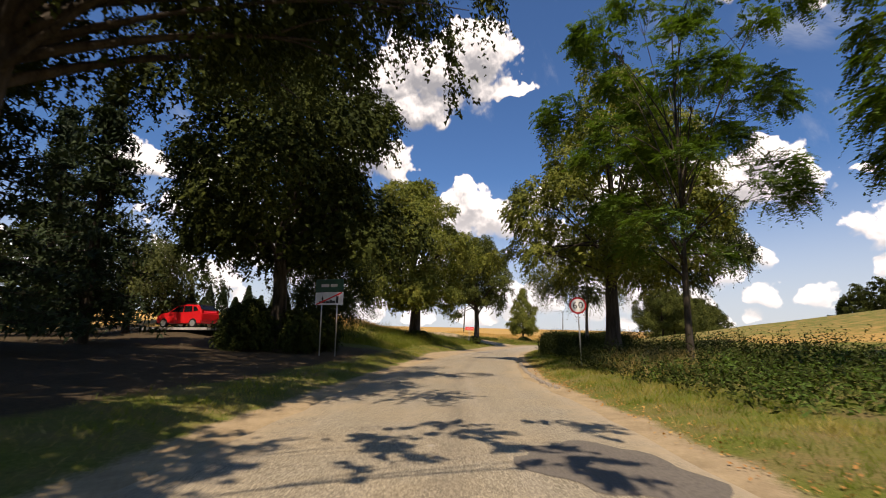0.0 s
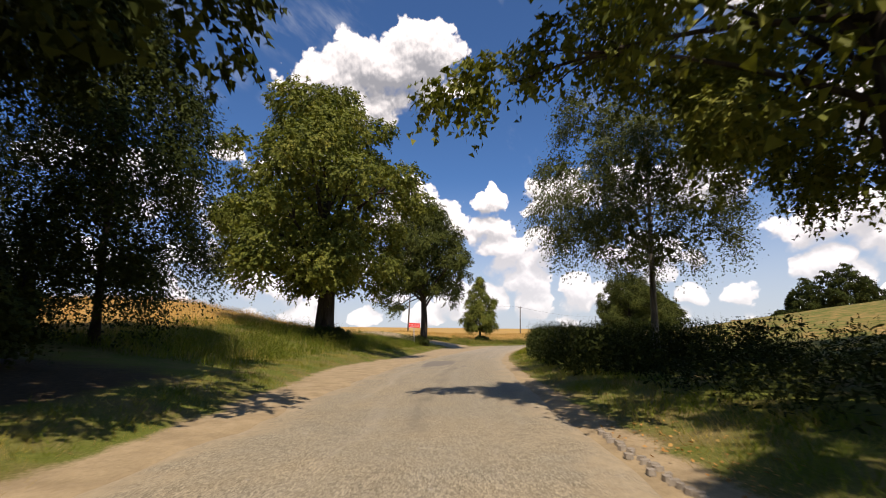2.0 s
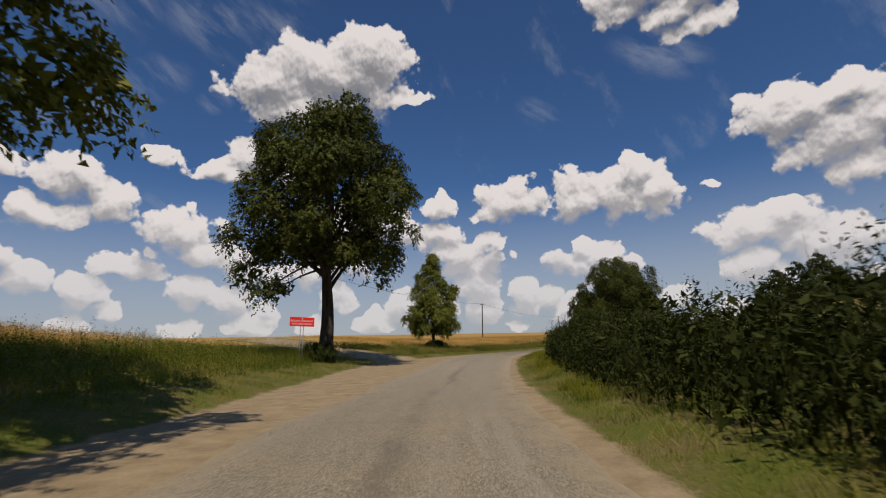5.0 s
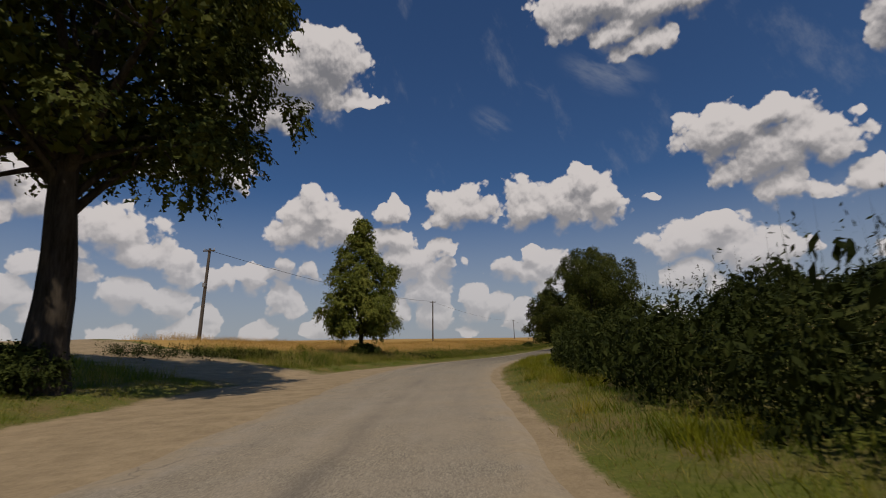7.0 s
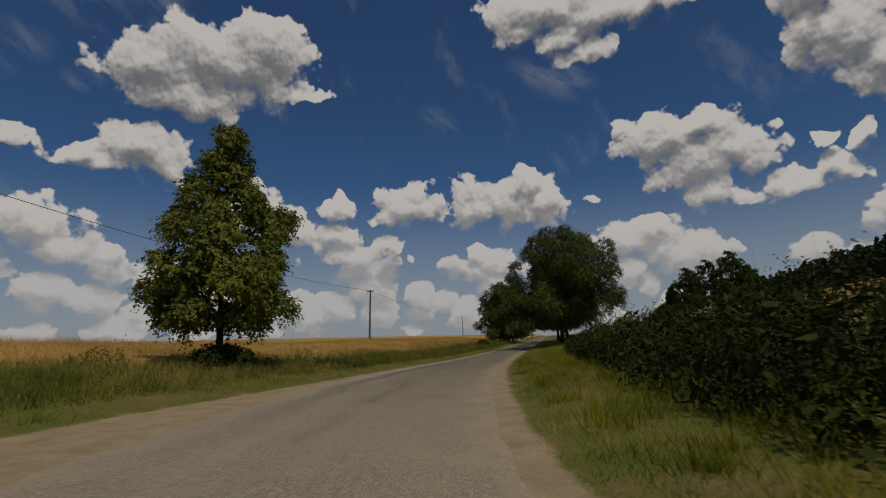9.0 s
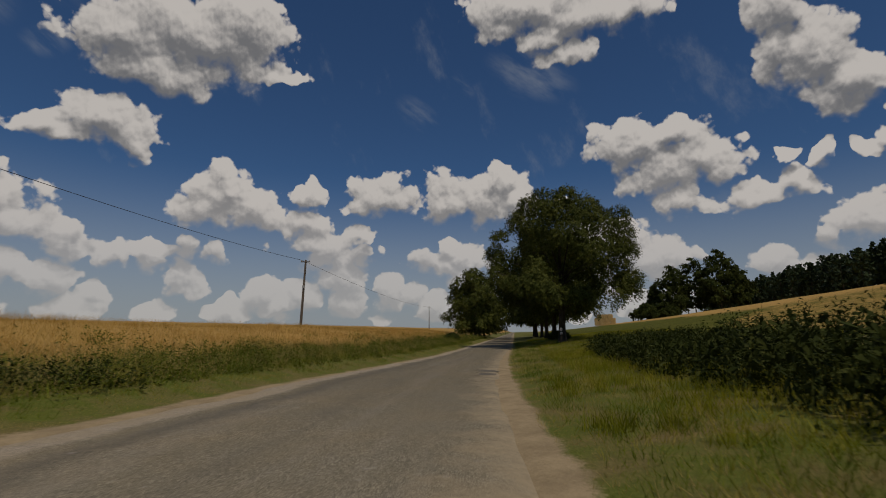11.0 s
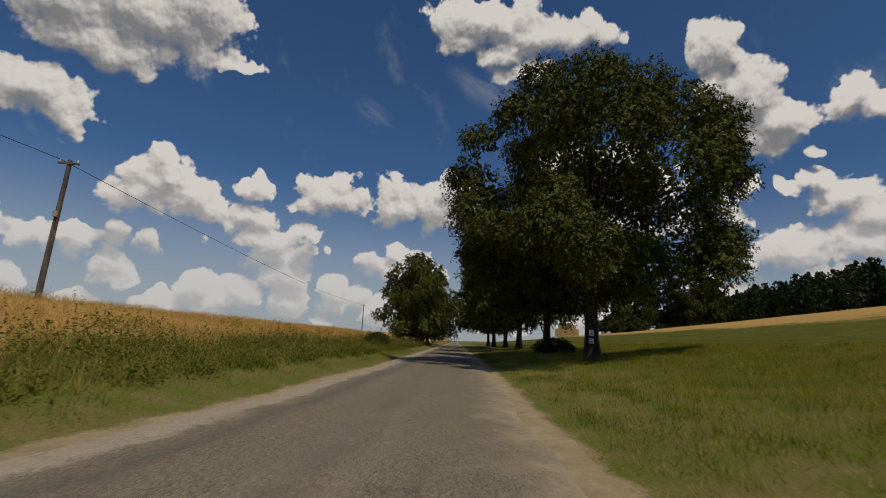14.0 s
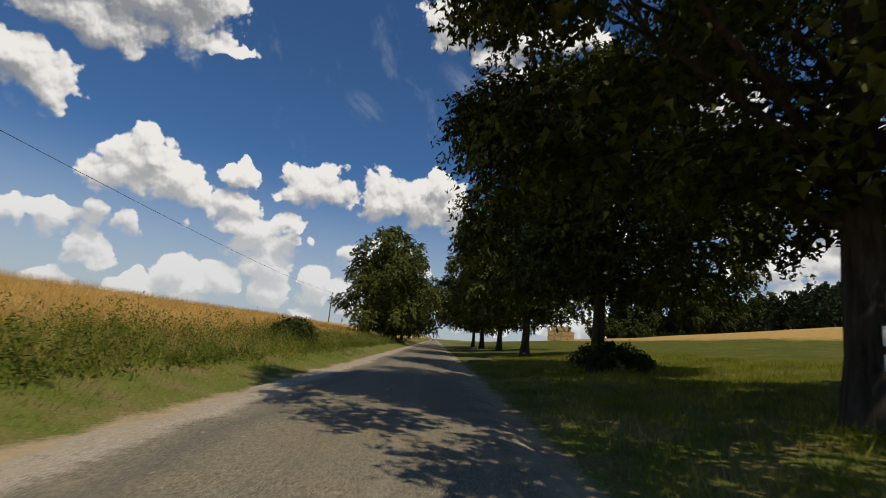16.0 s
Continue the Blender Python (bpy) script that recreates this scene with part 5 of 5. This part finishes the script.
tall = np.interp(u, [33, 45, 56, 85, 97, 108, 121], [1.6, 1.85, 2.12, 2.0, 1.65, 1.35, 1.05]) * np.clip(0.72 + (a - 0.9) * 0.6, 0.72, 1.0) * np.clip(clump + 0.12, 0.8, 1.0) * np.interp(a, [2.0, 4.5], [1.0, 0.82])
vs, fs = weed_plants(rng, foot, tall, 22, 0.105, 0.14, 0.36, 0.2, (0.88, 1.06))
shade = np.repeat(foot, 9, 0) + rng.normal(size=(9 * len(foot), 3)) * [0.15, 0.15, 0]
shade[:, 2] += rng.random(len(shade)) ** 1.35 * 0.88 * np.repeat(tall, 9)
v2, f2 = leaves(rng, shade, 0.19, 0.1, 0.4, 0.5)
stuff("nettle_thicket", "tall dense nettles and weeds on the shaded roadside bank", "weeds", (np.concatenate([vs, v2]), np.concatenate([fs, f2 + len(vs)])), MAT_SHADEWEED)
stuff("nettle_stems", "upright stems and seed heads standing out of the weeds", "weeds", blades(rng, foot[::2], tall[::2] * 1.02, 0.012, 0.05), MAT_SHADEWEED)
# lower brambles under the right-hand trees, their green darkened for the trees' shade
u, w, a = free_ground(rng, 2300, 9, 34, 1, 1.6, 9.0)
stuff("bramble", "low green brambles and nettles beneath the trees", "weeds", weed_plants(rng, stand(u, w), 0.7 + 0.25 * np.sin(u * 0.9 + w), 13, 0.13, 0.22, 0.36), MAT_SHADEWEED)
u, w, a = free_ground(rng, 1500, -4, 20, 1, 2.2, 9.0)
stuff("bramble", "leafy bright green roadside weeds in the sun", "weeds", weed_plants(rng, stand(u, w), 0.5, 13, 0.13, 0.22, 0.36), MAT_ROBINIA)
# weeds along the grain field on the left: uneven clumps of two kinds
for n, share, size, leaf, mat, note in ((5600, 0.0, 0.6, 0.09, MAT_HERB, "uneven green weeds between the road verge and the grain"), (2600, 0.3, 0.9, 0.085, MAT_THISTLE, "taller dark green thistles and mugwort clumps")):
    u, w, a = free_ground(rng, int(n * 1.06), 89, 215, -1, 0.9, 4.3)
    patch = hash_wave(u + 7 * share, w, 1.1 + 4 * share) + 0.7 * hash_wave(u + 3, w + share, 0.45)
    keep = (patch > share - 0.4) & (rng.random(len(u)) < np.interp(u, [89, 104, 114], [0.25, 0.35, 1.0]))
    u, w, a, patch = u[keep], w[keep], a[keep], patch[keep]
    tall = size * np.clip(0.4 + (a - 0.9) * 0.5, 0.35, 1.0) * np.clip(0.75 + 0.4 * patch, 0.35, 1.5)
    stuff("verge_weeds", note, "weeds", weed_plants(rng, stand(u, w), tall, 15, leaf * 1.2, 0.17, 0.34, 0.3), mat)
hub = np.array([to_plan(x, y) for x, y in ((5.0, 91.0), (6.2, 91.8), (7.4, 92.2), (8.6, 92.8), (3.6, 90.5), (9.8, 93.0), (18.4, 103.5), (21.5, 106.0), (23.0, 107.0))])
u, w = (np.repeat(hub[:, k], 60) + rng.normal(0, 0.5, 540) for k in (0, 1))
stuff("verge_weeds", "dark weed clumps at the far side of the farm track", "weeds", weed_plants(rng, stand(u, w), 0.5, 16, 0.12, 0.18), MAT_SHADEWEED)
u, w, a = free_ground(rng, 2600, 95, 200, -1, 3.8, 10.0)
keep = hash_wave(u, w, 1.9) + 0.5 * hash_wave(u, w, 0.6) > 0.45
stuff("verge_weeds", "scattered green weed clumps in the dry grass and grain", "weeds", weed_plants(rng, stand(u[keep], w[keep]), 0.5, 16, 0.13, 0.2), MAT_HERB)
u, w, a = free_ground(rng, 3000, 34, 76, -1, 1.6, 8.5)
keep = patchy(u, w, 1.5) > 0.3
stuff("verge_weeds", "tall grass and goldenrod below the old linden", "weeds", weed_plants(rng, stand(u, w)[keep], 0.4 + 0.7 * patchy(u, w, 1.5)[keep], 20, 0.095, 0.14, 0.3), MAT_HERB)
# grass of the verges
u, w, a = free_ground(rng, 150000, -6, 170, 1, -0.25, 2.6)
edge = np.clip((a + 0.25) / 0.7, 0.2, 1)
keep = rng.random(len(u)) < np.clip((a + 0.3) / 0.5, 0.12, 1) * (0.3 + 0.7 * patchy(u, w, 0.7))
u, w, a, edge = u[keep], w[keep], a[keep], edge[keep]
stuff("verge_grass", "short green and dry grass along the road edge", "grass", blades(rng, stand(u, w), edge * (0.07 + 0.16 * patchy(u, w, 0.7)), 0.006, 0.55), MAT_GRASS)
u, w, a = free_ground(rng, 125000, -6, 170, -1, -0.2, 2.4)
keep = (u > 31) | (a < 1.5) | (rng.random(len(u)) < 0.15)
u, w, a = u[keep], w[keep], a[keep]
edge = np.clip((a + 0.25) / 0.7, 0.2, 1)
keep = rng.random(len(u)) < np.clip((a + 0.3) / 0.5, 0.12, 1) * (0.3 + 0.7 * patchy(u, w, 0.7))
u, w, a, edge = u[keep], w[keep], a[keep], edge[keep]
stuff("verge_grass", "mown dry grass on the sunny road verge", "grass", blades(rng, stand(u, w), edge * (0.05 + 0.14 * patchy(u, w, 0.7)), 0.006, 0.6), MAT_GRASS)
u, w, a = free_ground(rng, 26000, -6, 170, -1, -0.2, 2.0)
stuff("dry_grass", "straw-coloured dead grass at the road edge", "grass", blades(rng, stand(u, w), 0.1, 0.005, 0.8), MAT_DRY)
u, w, a = free_ground(rng, 42000, -6, 170, 1, -0.2, 2.2)
stuff("dry_grass", "straw-coloured dead grass at the road edge", "grass", blades(rng, stand(u, w), 0.11 + 0.06 * hash_wave(u, w, 0.9), 0.005, 0.8), MAT_DRY)
u, w, a = free_ground(rng, 40000, 31, 98, -1, 2.0, 10.0)
stuff("tall_grass", "tall uncut grass on the bank below the field", "grass", blades(rng, stand(u, w), 0.25 + 0.4 * patchy(u, w, 1.1), 0.009, 0.35), MAT_GRASS)
u, w, a = free_ground(rng, 95000, 112, 175, 1, 2.2, 14.0)
stuff("meadow_grass", "lush green meadow grass", "grass", blades(rng, stand(u, w), 0.1 + 0.16 * patchy(u, w, 1.2), 0.008, 0.5), MAT_MEADOW)
u, w, a = free_ground(rng, 9000, 112, 160, 1, 0.6, 12.0)
keep = rng.random(len(u)) < patchy(u, w, 1.6)
stuff("seed_stalks", "pale thin seed stalks standing over the meadow", "grass", blades(rng, stand(u[keep], w[keep]), 0.42, 0.0035, 0.2), MAT_DRY)
u, w, a = free_ground(rng, 40000, 87, 185, -1, 1.2, 5.5)
stuff("tall_grass", "uncut green grass along the grain field", "grass", blades(rng, stand(u, w), 0.2 + 0.35 * patchy(u, w, 1.3), 0.008, 0.4), MAT_GRASS)
u, w, a = free_ground(rng, 34000, 87, 200, -1, 1.5, 7.0)
stuff("tall_grass", "dry seeding grass between the weeds", "grass", blades(rng, stand(u, w), 0.5, 0.006, 0.35), MAT_DRY)
# grain
for u0, u1, a0, n in ((32, 76, 9.0, 26000), (96, 215, 4.2, 95000)):
    u, w, a = free_ground(rng, n, u0, u1, -1, a0, a0 + 14)
    stuff("ripe_grain", "ripe golden grain standing in the field", "grain", blades(rng, stand(u, w), 0.44 + 0.1 * hash_wave(u, w, 1.5), 0.007, 0.42), MAT_WHEAT)
# dead brown brush below the robinia
u, w, a = free_ground(rng, 1600, 15.5, 19.5, 1, 2.2, 4.6)
stuff("dead_brush", "brown dead stalks and twigs at the foot of a young tree", "weeds", blades(rng, stand(u, w), 0.7, 0.012, 0.5), MAT_DRY)
u, w, a = free_ground(rng, 34000, 84, 126, 1, 2.0, 7.0)
stuff("meadow_grass", "uncut grass between the verge and the weeds", "grass", blades(rng, stand(u, w), 0.12 + 0.24 * patchy(u, w, 0.8), 0.007, 0.45), MAT_MEADOW)
for side in (1, -1):
    u, w, a = free_ground(rng, 16000, 30, 150, side, -0.15, 0.9)
    keep = rng.random(len(u)) < np.exp(-np.abs(a - 0.1) * 2.5) * (0.25 + patchy(u, w, 1.9))
    stuff("dry_grass", "flattened brown straw at the sandy road edge", "grass", blades(rng, stand(u[keep], w[keep]), 0.055, 0.006, 2.2), MAT_STRAWGRASS)
# tufts of taller grass on the right verge
hub_u, hub_a = rng.uniform(56, 112, 70), rng.uniform(0.5, 1.7, 70)
u = np.repeat(hub_u, 70) + rng.normal(0, 0.13, 4900)
w = table(GRASS_R, u) + np.repeat(hub_a, 70) + rng.normal(0, 0.13, 4900)
stuff("grass_tufts", "taller green tufts standing in the verge grass", "grass", blades(rng, stand(u, w), 0.34, 0.007, 0.4), MAT_MEADOW)
# fallen leaves along the right edge of the road
u, w, a = free_ground(rng, 2600, 1, 26, 1, -0.45, 0.7)
keep = rng.random(len(u)) < np.exp(-np.abs(a - 0.05) * 3)
v, f = leaves(rng, stand(u[keep], w[keep]) + [0, 0, 0.03], 0.048, 0.75, 0.7)
stuff("fallen_leaves", "yellow and brown fallen leaves along the road edge", "leaves", (v, f), MAT_LITTER)


# ---- the farmyard ----
MAT_PAINT = plain("car_paint_red", (0.55, 0.012, 0.015), 0.35, 0.4, vary=0.03)
MAT_GLASSDARK = plain("car_window", (0.015, 0.017, 0.02), 0.06, 0.7, vary=0.02)
MAT_TYRE = plain("tyre_rubber", (0.018, 0.018, 0.018), 0.85, 0.2)
MAT_RIM = plain("alloy_rim", (0.55, 0.56, 0.57), 0.3, 0.5, 0.8)
MAT_LAMP = plain("tail_lamp", (0.35, 0.01, 0.01), 0.15, 0.6)
MAT_CONCRETE = plain("concrete", (0.42, 0.4, 0.37), 0.85, 0.2, vary=0.2, scale=3, bumpy=0.3)


def section(bm, rows, half, tumble):
    """A closed car shell from a side outline (x, z), narrowing upwards."""
    left = [bm.verts.new((x, -half * (1 - tumble * max(0, z - 0.75)), z)) for x, z in rows]
    right = [bm.verts.new((x, half * (1 - tumble * max(0, z - 0.75)), z)) for x, z in rows]
    n = len(rows)
    bm.faces.new(left)
    bm.faces.new(right[::-1])
    for i in range(n):
        bm.faces.new((left[i], right[i], right[(i + 1) % n], left[(i + 1) % n]))
    bmesh.ops.recalc_face_normals(bm, faces=bm.faces)


def red_car():
    c = thing("car", spot(-17.0, 33.2) + Vector((0, 0, 0.12)), "red five-door hatchback parked on the yard", "car", turn=math.atan2(0.3, -0.95))
    body = [(-1.8, 0.28), (1.75, 0.28), (1.85, 0.5), (1.8, 0.78), (1.55, 0.9), (0.9, 1.0), (0.25, 1.42), (-0.5, 1.52), (-1.3, 1.48), (-1.68, 1.1), (-1.85, 0.95), (-1.86, 0.5)]
    bm = bmesh.new()
    section(bm, body, 0.8, 0.22)
    bmesh.ops.bevel(bm, geom=list(bm.edges), offset=0.05, segments=2, affect="EDGES")
    shell = part("body", bm, MAT_PAINT, c, smooth=False)
    for sgn in (-1, 1):
        for rows in ([(0.72, 1.02), (0.2, 1.36), (-0.28, 1.42), (-0.28, 1.02)], [(-0.36, 1.02), (-0.36, 1.42), (-0.95, 1.4), (-1.05, 1.04)], [(-1.13, 1.06), (-1.05, 1.38), (-1.3, 1.36), (-1.5, 1.1)]):
            bm = bmesh.new()
            vs = [bm.verts.new((x, sgn * (0.8 * (1 - 0.22 * max(0, z - 0.75)) + 0.008), z)) for x, z in rows]
            bm.faces.new(vs)
            bmesh.ops.solidify(bm, geom=list(bm.faces), thickness=0.01)
            part("side_window", bm, MAT_GLASSDARK, shell)
    for rows, nm in (((0.84, 1.06, 0.32, 1.4), "windscreen"), ((-1.66, 1.16, -1.38, 1.46), "rear_window")):
        bm = bmesh.new()
        x0, z0, x1, z1 = rows
        d = 0.03 if nm == "windscreen" else -0.03
        vs = [bm.verts.new(p) for p in ((x0 + d, -0.66, z0 + 0.02), (x0 + d, 0.66, z0 + 0.02), (x1 + d, 0.58, z1 + 0.02), (x1 + d, -0.58, z1 + 0.02))]
        bm.faces.new(vs)
        bmesh.ops.solidify(bm, geom=list(bm.faces), thickness=0.01)
        part(nm, bm, MAT_GLASSDARK, c)
    for x in (-1.2, 1.18):
        for sgn in (-1, 1):
            m = Matrix.Translation((x, sgn * 0.74, 0.3)) @ UP_FRONT
            bm = bmesh.new()
            disc(bm, 0.3, 0.2, m, 28)
            bmesh.ops.bevel(bm, geom=list(bm.edges), offset=0.025, segments=2, affect="EDGES")
            tyre = part("wheel", bm, MAT_TYRE, c)
            bm = bmesh.new()
            disc(bm, 0.2, 0.215, m, 20)
            part("rim", bm, MAT_RIM, tyre)
    for sgn in (-1, 1):
        bm = bmesh.new()
        box(bm, (0.06, 0.16, 0.32), Matrix.Translation((-1.79, sgn * 0.66, 1.0)), 0.02)
        part("tail_lamp", bm, MAT_LAMP, c)
        bm = bmesh.new()
        box(bm, (0.2, 0.24, 0.12), Matrix.Translation((1.68, sgn * 0.56, 0.74)), 0.03)
        part("headlamp", bm, MAT_RIM, c)
        bm = bmesh.new()
        box(bm, (1.3, 0.03, 0.04), Matrix.Translation((-0.55, sgn * 0.56, 1.56)), 0.01)
        part("roof_rail", bm, MAT_TYRE, c)


red_car()
slab = bmesh.new()
box(slab, (6.5, 3.4, 0.16), bevel=0.02)
ob = part("driveway", slab, MAT_CONCRETE)
ob.matrix_basis = Matrix.Translation(spot(-17.0, 33.2) + Vector((0, 0, 0.04))) @ Matrix.Rotation(math.atan2(0.3, -0.95), 4, "Z")
tagged(ob, "pale concrete strip under the parked car", "driveway", kind="structure")


def arborvitae(x, y, tall, seed):
    rng = np.random.default_rng(seed)
    t = thing("arborvitae", spot(x, y), "narrow dark evergreen column in a clipped row", "shrub", "evergreen row")
    v, f = tubes([(np.array([[0, 0, -0.2], [0, 0, tall * 0.9]]), np.array([0.06, 0.02]))], 6)
    attach("stem", mesh_from("stem", v, f, MAT_BARK, True), t)
    n = 1900
    h = rng.random(n) ** 0.8 * tall
    r = 0.5 * np.sin(np.clip(1 - h / tall, 0, 1) * 1.7 + 0.05) ** 0.8 * rng.uniform(0.6, 1.1, n)
    a = rng.random(n) * 6.283
    vs, fs = leaves(rng, np.stack([r * np.cos(a), r * np.sin(a), h], 1), 0.2, 0.1, 0.4, -0.6)
    attach("foliage", mesh_from("foliage", vs, fs, MAT_SPRUCE), t)


for k in range(11):
    arborvitae(-19.0 + 0.82 * k, 34.2 + 0.26 * k + (1.2 if k < 3 else 0), 2.6 + 0.5 * math.sin(k * 2.3), 200 + k)


def fence_post(x, y, tall):
    s = thing("fence_post", spot(x, y), "thin dark steel post at the yard edge", "post", "yard posts")
    post(s, 0, 0, -0.3, tall, 0.035, MAT_TYRE, "shaft")


fence_post(-9.4, 34.7, 2.2)
fence_post(-15.2, 35.0, 3.0)


# ---- far things: straw stack, woods, stones ----
MAT_STRAW = plain("straw", (0.42, 0.3, 0.13), 0.95, 0.1, vary=0.35, scale=5, bumpy=0.8)
MAT_STONE = plain("field_stone", (0.27, 0.25, 0.22), 0.9, 0.2, vary=0.25, scale=5, bumpy=0.5)


def straw_stack():
    s = thing("straw_stack", spot(149, 216), "stack of straw bales standing in the stubble field", "straw bales", turn=radians(-52))
    me = None
    for lay in range(3):
        for k in range(4 - lay // 2):
            for d in range(2):
                if me is None:
                    bm = bmesh.new()
                    box(bm, (1.6, 1.3, 1.25), bevel=0.12)
                    b = part("bale", bm, MAT_STRAW, s)
                    me = b.data
                else:
                    b = attach("bale", me, s)
                b.matrix_basis = Matrix.Translation(((k - 1.5 + (lay // 2) * 0.5) * 1.66, d * 1.36, 0.55 + lay * 1.22)) @ Matrix.Rotation(0.04 * math.sin(k * 3 + lay), 4, "Z")


straw_stack()


def woods():
    rng = np.random.default_rng(9)
    cents, runs = [], []
    spine = np.array([(150, 60), (170, 110), (182, 145), (225, 190), (262, 238), (330, 310)], float)
    for k in range(420):
        q = rng.random() * (len(spine) - 1)
        i = int(q)
        p = spine[i] * (1 - q + i) + spine[i + 1] * (q - i) + rng.normal(size=2) * [3, 3] + np.array([0.8, -0.6]) * rng.random() * 26
        z = float(height(*to_plan(*p)))
        tall = rng.uniform(10, 14)
        n = 215
        h = rng.random(n)
        cone = rng.random() < 0.55
        r = (2.4 * (1 - h) ** 0.8 + 0.2) if cone else 2.9 * np.sin(np.clip(h * 0.85 + 0.15, 0, 1) * 3.1) ** 0.6 + 0.2
        a = rng.random(n) * 6.283
        f = rng.random(n) ** 0.4
        cents.append(np.stack([p[0] + r * f * np.cos(a), p[1] + r * f * np.sin(a), z + 0.6 + h * (tall - 0.6)], 1))
        runs.append((np.array([[*p, z - 0.3], [*p, z + tall * 0.8]]), np.array([0.2, 0.05])))
    vs, fs = leaves(rng, np.concatenate(cents), 1.15, 0.3, 0.8, 0.3, False)
    stuff("woods", "dark mixed woods along the hill crest", "forest", (vs, fs), MAT_SPRUCE)
    stuff("wood_trunks", "trunks at the edge of the woods", "forest", tubes(runs, 5), MAT_BARK)


woods()


def field_stone(x, y, size, seed, label, turn=0.0):
    bm = bmesh.new()
    bmesh.ops.create_icosphere(bm, subdivisions=3, radius=1.0)
    for v in bm.verts:
        v.co *= 1 + 0.16 * noise.noise(v.co * 1.6 + Vector((seed, 0, 0)))
        v.co = Vector((v.co.x * size[0], v.co.y * size[1], v.co.z * size[2]))
    ob = part("field_stone", bm, MAT_STONE, smooth=True)
    ob.matrix_basis = Matrix.Translation(spot(x, y) + Vector((0, 0, size[2] * 0.45))) @ Matrix.Rotation(turn, 4, "Z")
    tagged(ob, label, "stone", "stones")


field_stone(52.75, 129.85, (0.42, 0.1, 0.03), 1.0, "long pale flat stone lying in the grass", radians(20))


# ---- loose stones of the broken road edge ----
MAT_EDGE = plain("broken_edge", (0.27, 0.235, 0.185), 0.9, 0.2, vary=0.25, scale=9, bumpy=0.4)


def edge_stones():
    rng = np.random.default_rng(31)
    road = bpy.data.objects["road"]
    shapes = []
    for k in range(5):
        bm = bmesh.new()
        n = 7
        ring = [(0.5 * (1 + 0.28 * math.sin(2.1 * i + 3 * k)) * math.cos(6.283 * i / n), 0.5 * (1 + 0.22 * math.cos(1.7 * i + k)) * math.sin(6.283 * i / n)) for i in range(n)]
        low = [bm.verts.new((x, y, -0.5)) for x, y in ring]
        high = [bm.verts.new((x * 0.86, y * 0.86, 0.5)) for x, y in ring]
        bm.faces.new(high)
        for i in range(n):
            bm.faces.new((low[i], low[(i + 1) % n], high[(i + 1) % n], high[i]))
        me = bpy.data.meshes.new("edge_stone")
        bm.to_mesh(me)
        bm.free()
        me.materials.append(MAT_EDGE)
        shapes.append(me)
    u = 13.0
    while u < 25.5:
        size = rng.uniform(0.09, 0.18)
        w = float(table(ASPHALT_R, u, 1.2)) - 0.02 + rng.normal(0, 0.03)
        x, y = to_world(u, w)
        z = float(table(ROAD_Z, u, 4)) - 0.002
        ob = attach("edge_stone", shapes[int(rng.integers(5))], road)
        ob.matrix_basis = Matrix.Translation((float(x), float(y), z)) @ Matrix.Rotation(rng.uniform(0, 6.28), 4, "Z") @ Matrix.Diagonal((size, size * 0.75, 0.05, 1))
        u += size * rng.uniform(0.85, 1.25)


edge_stones()
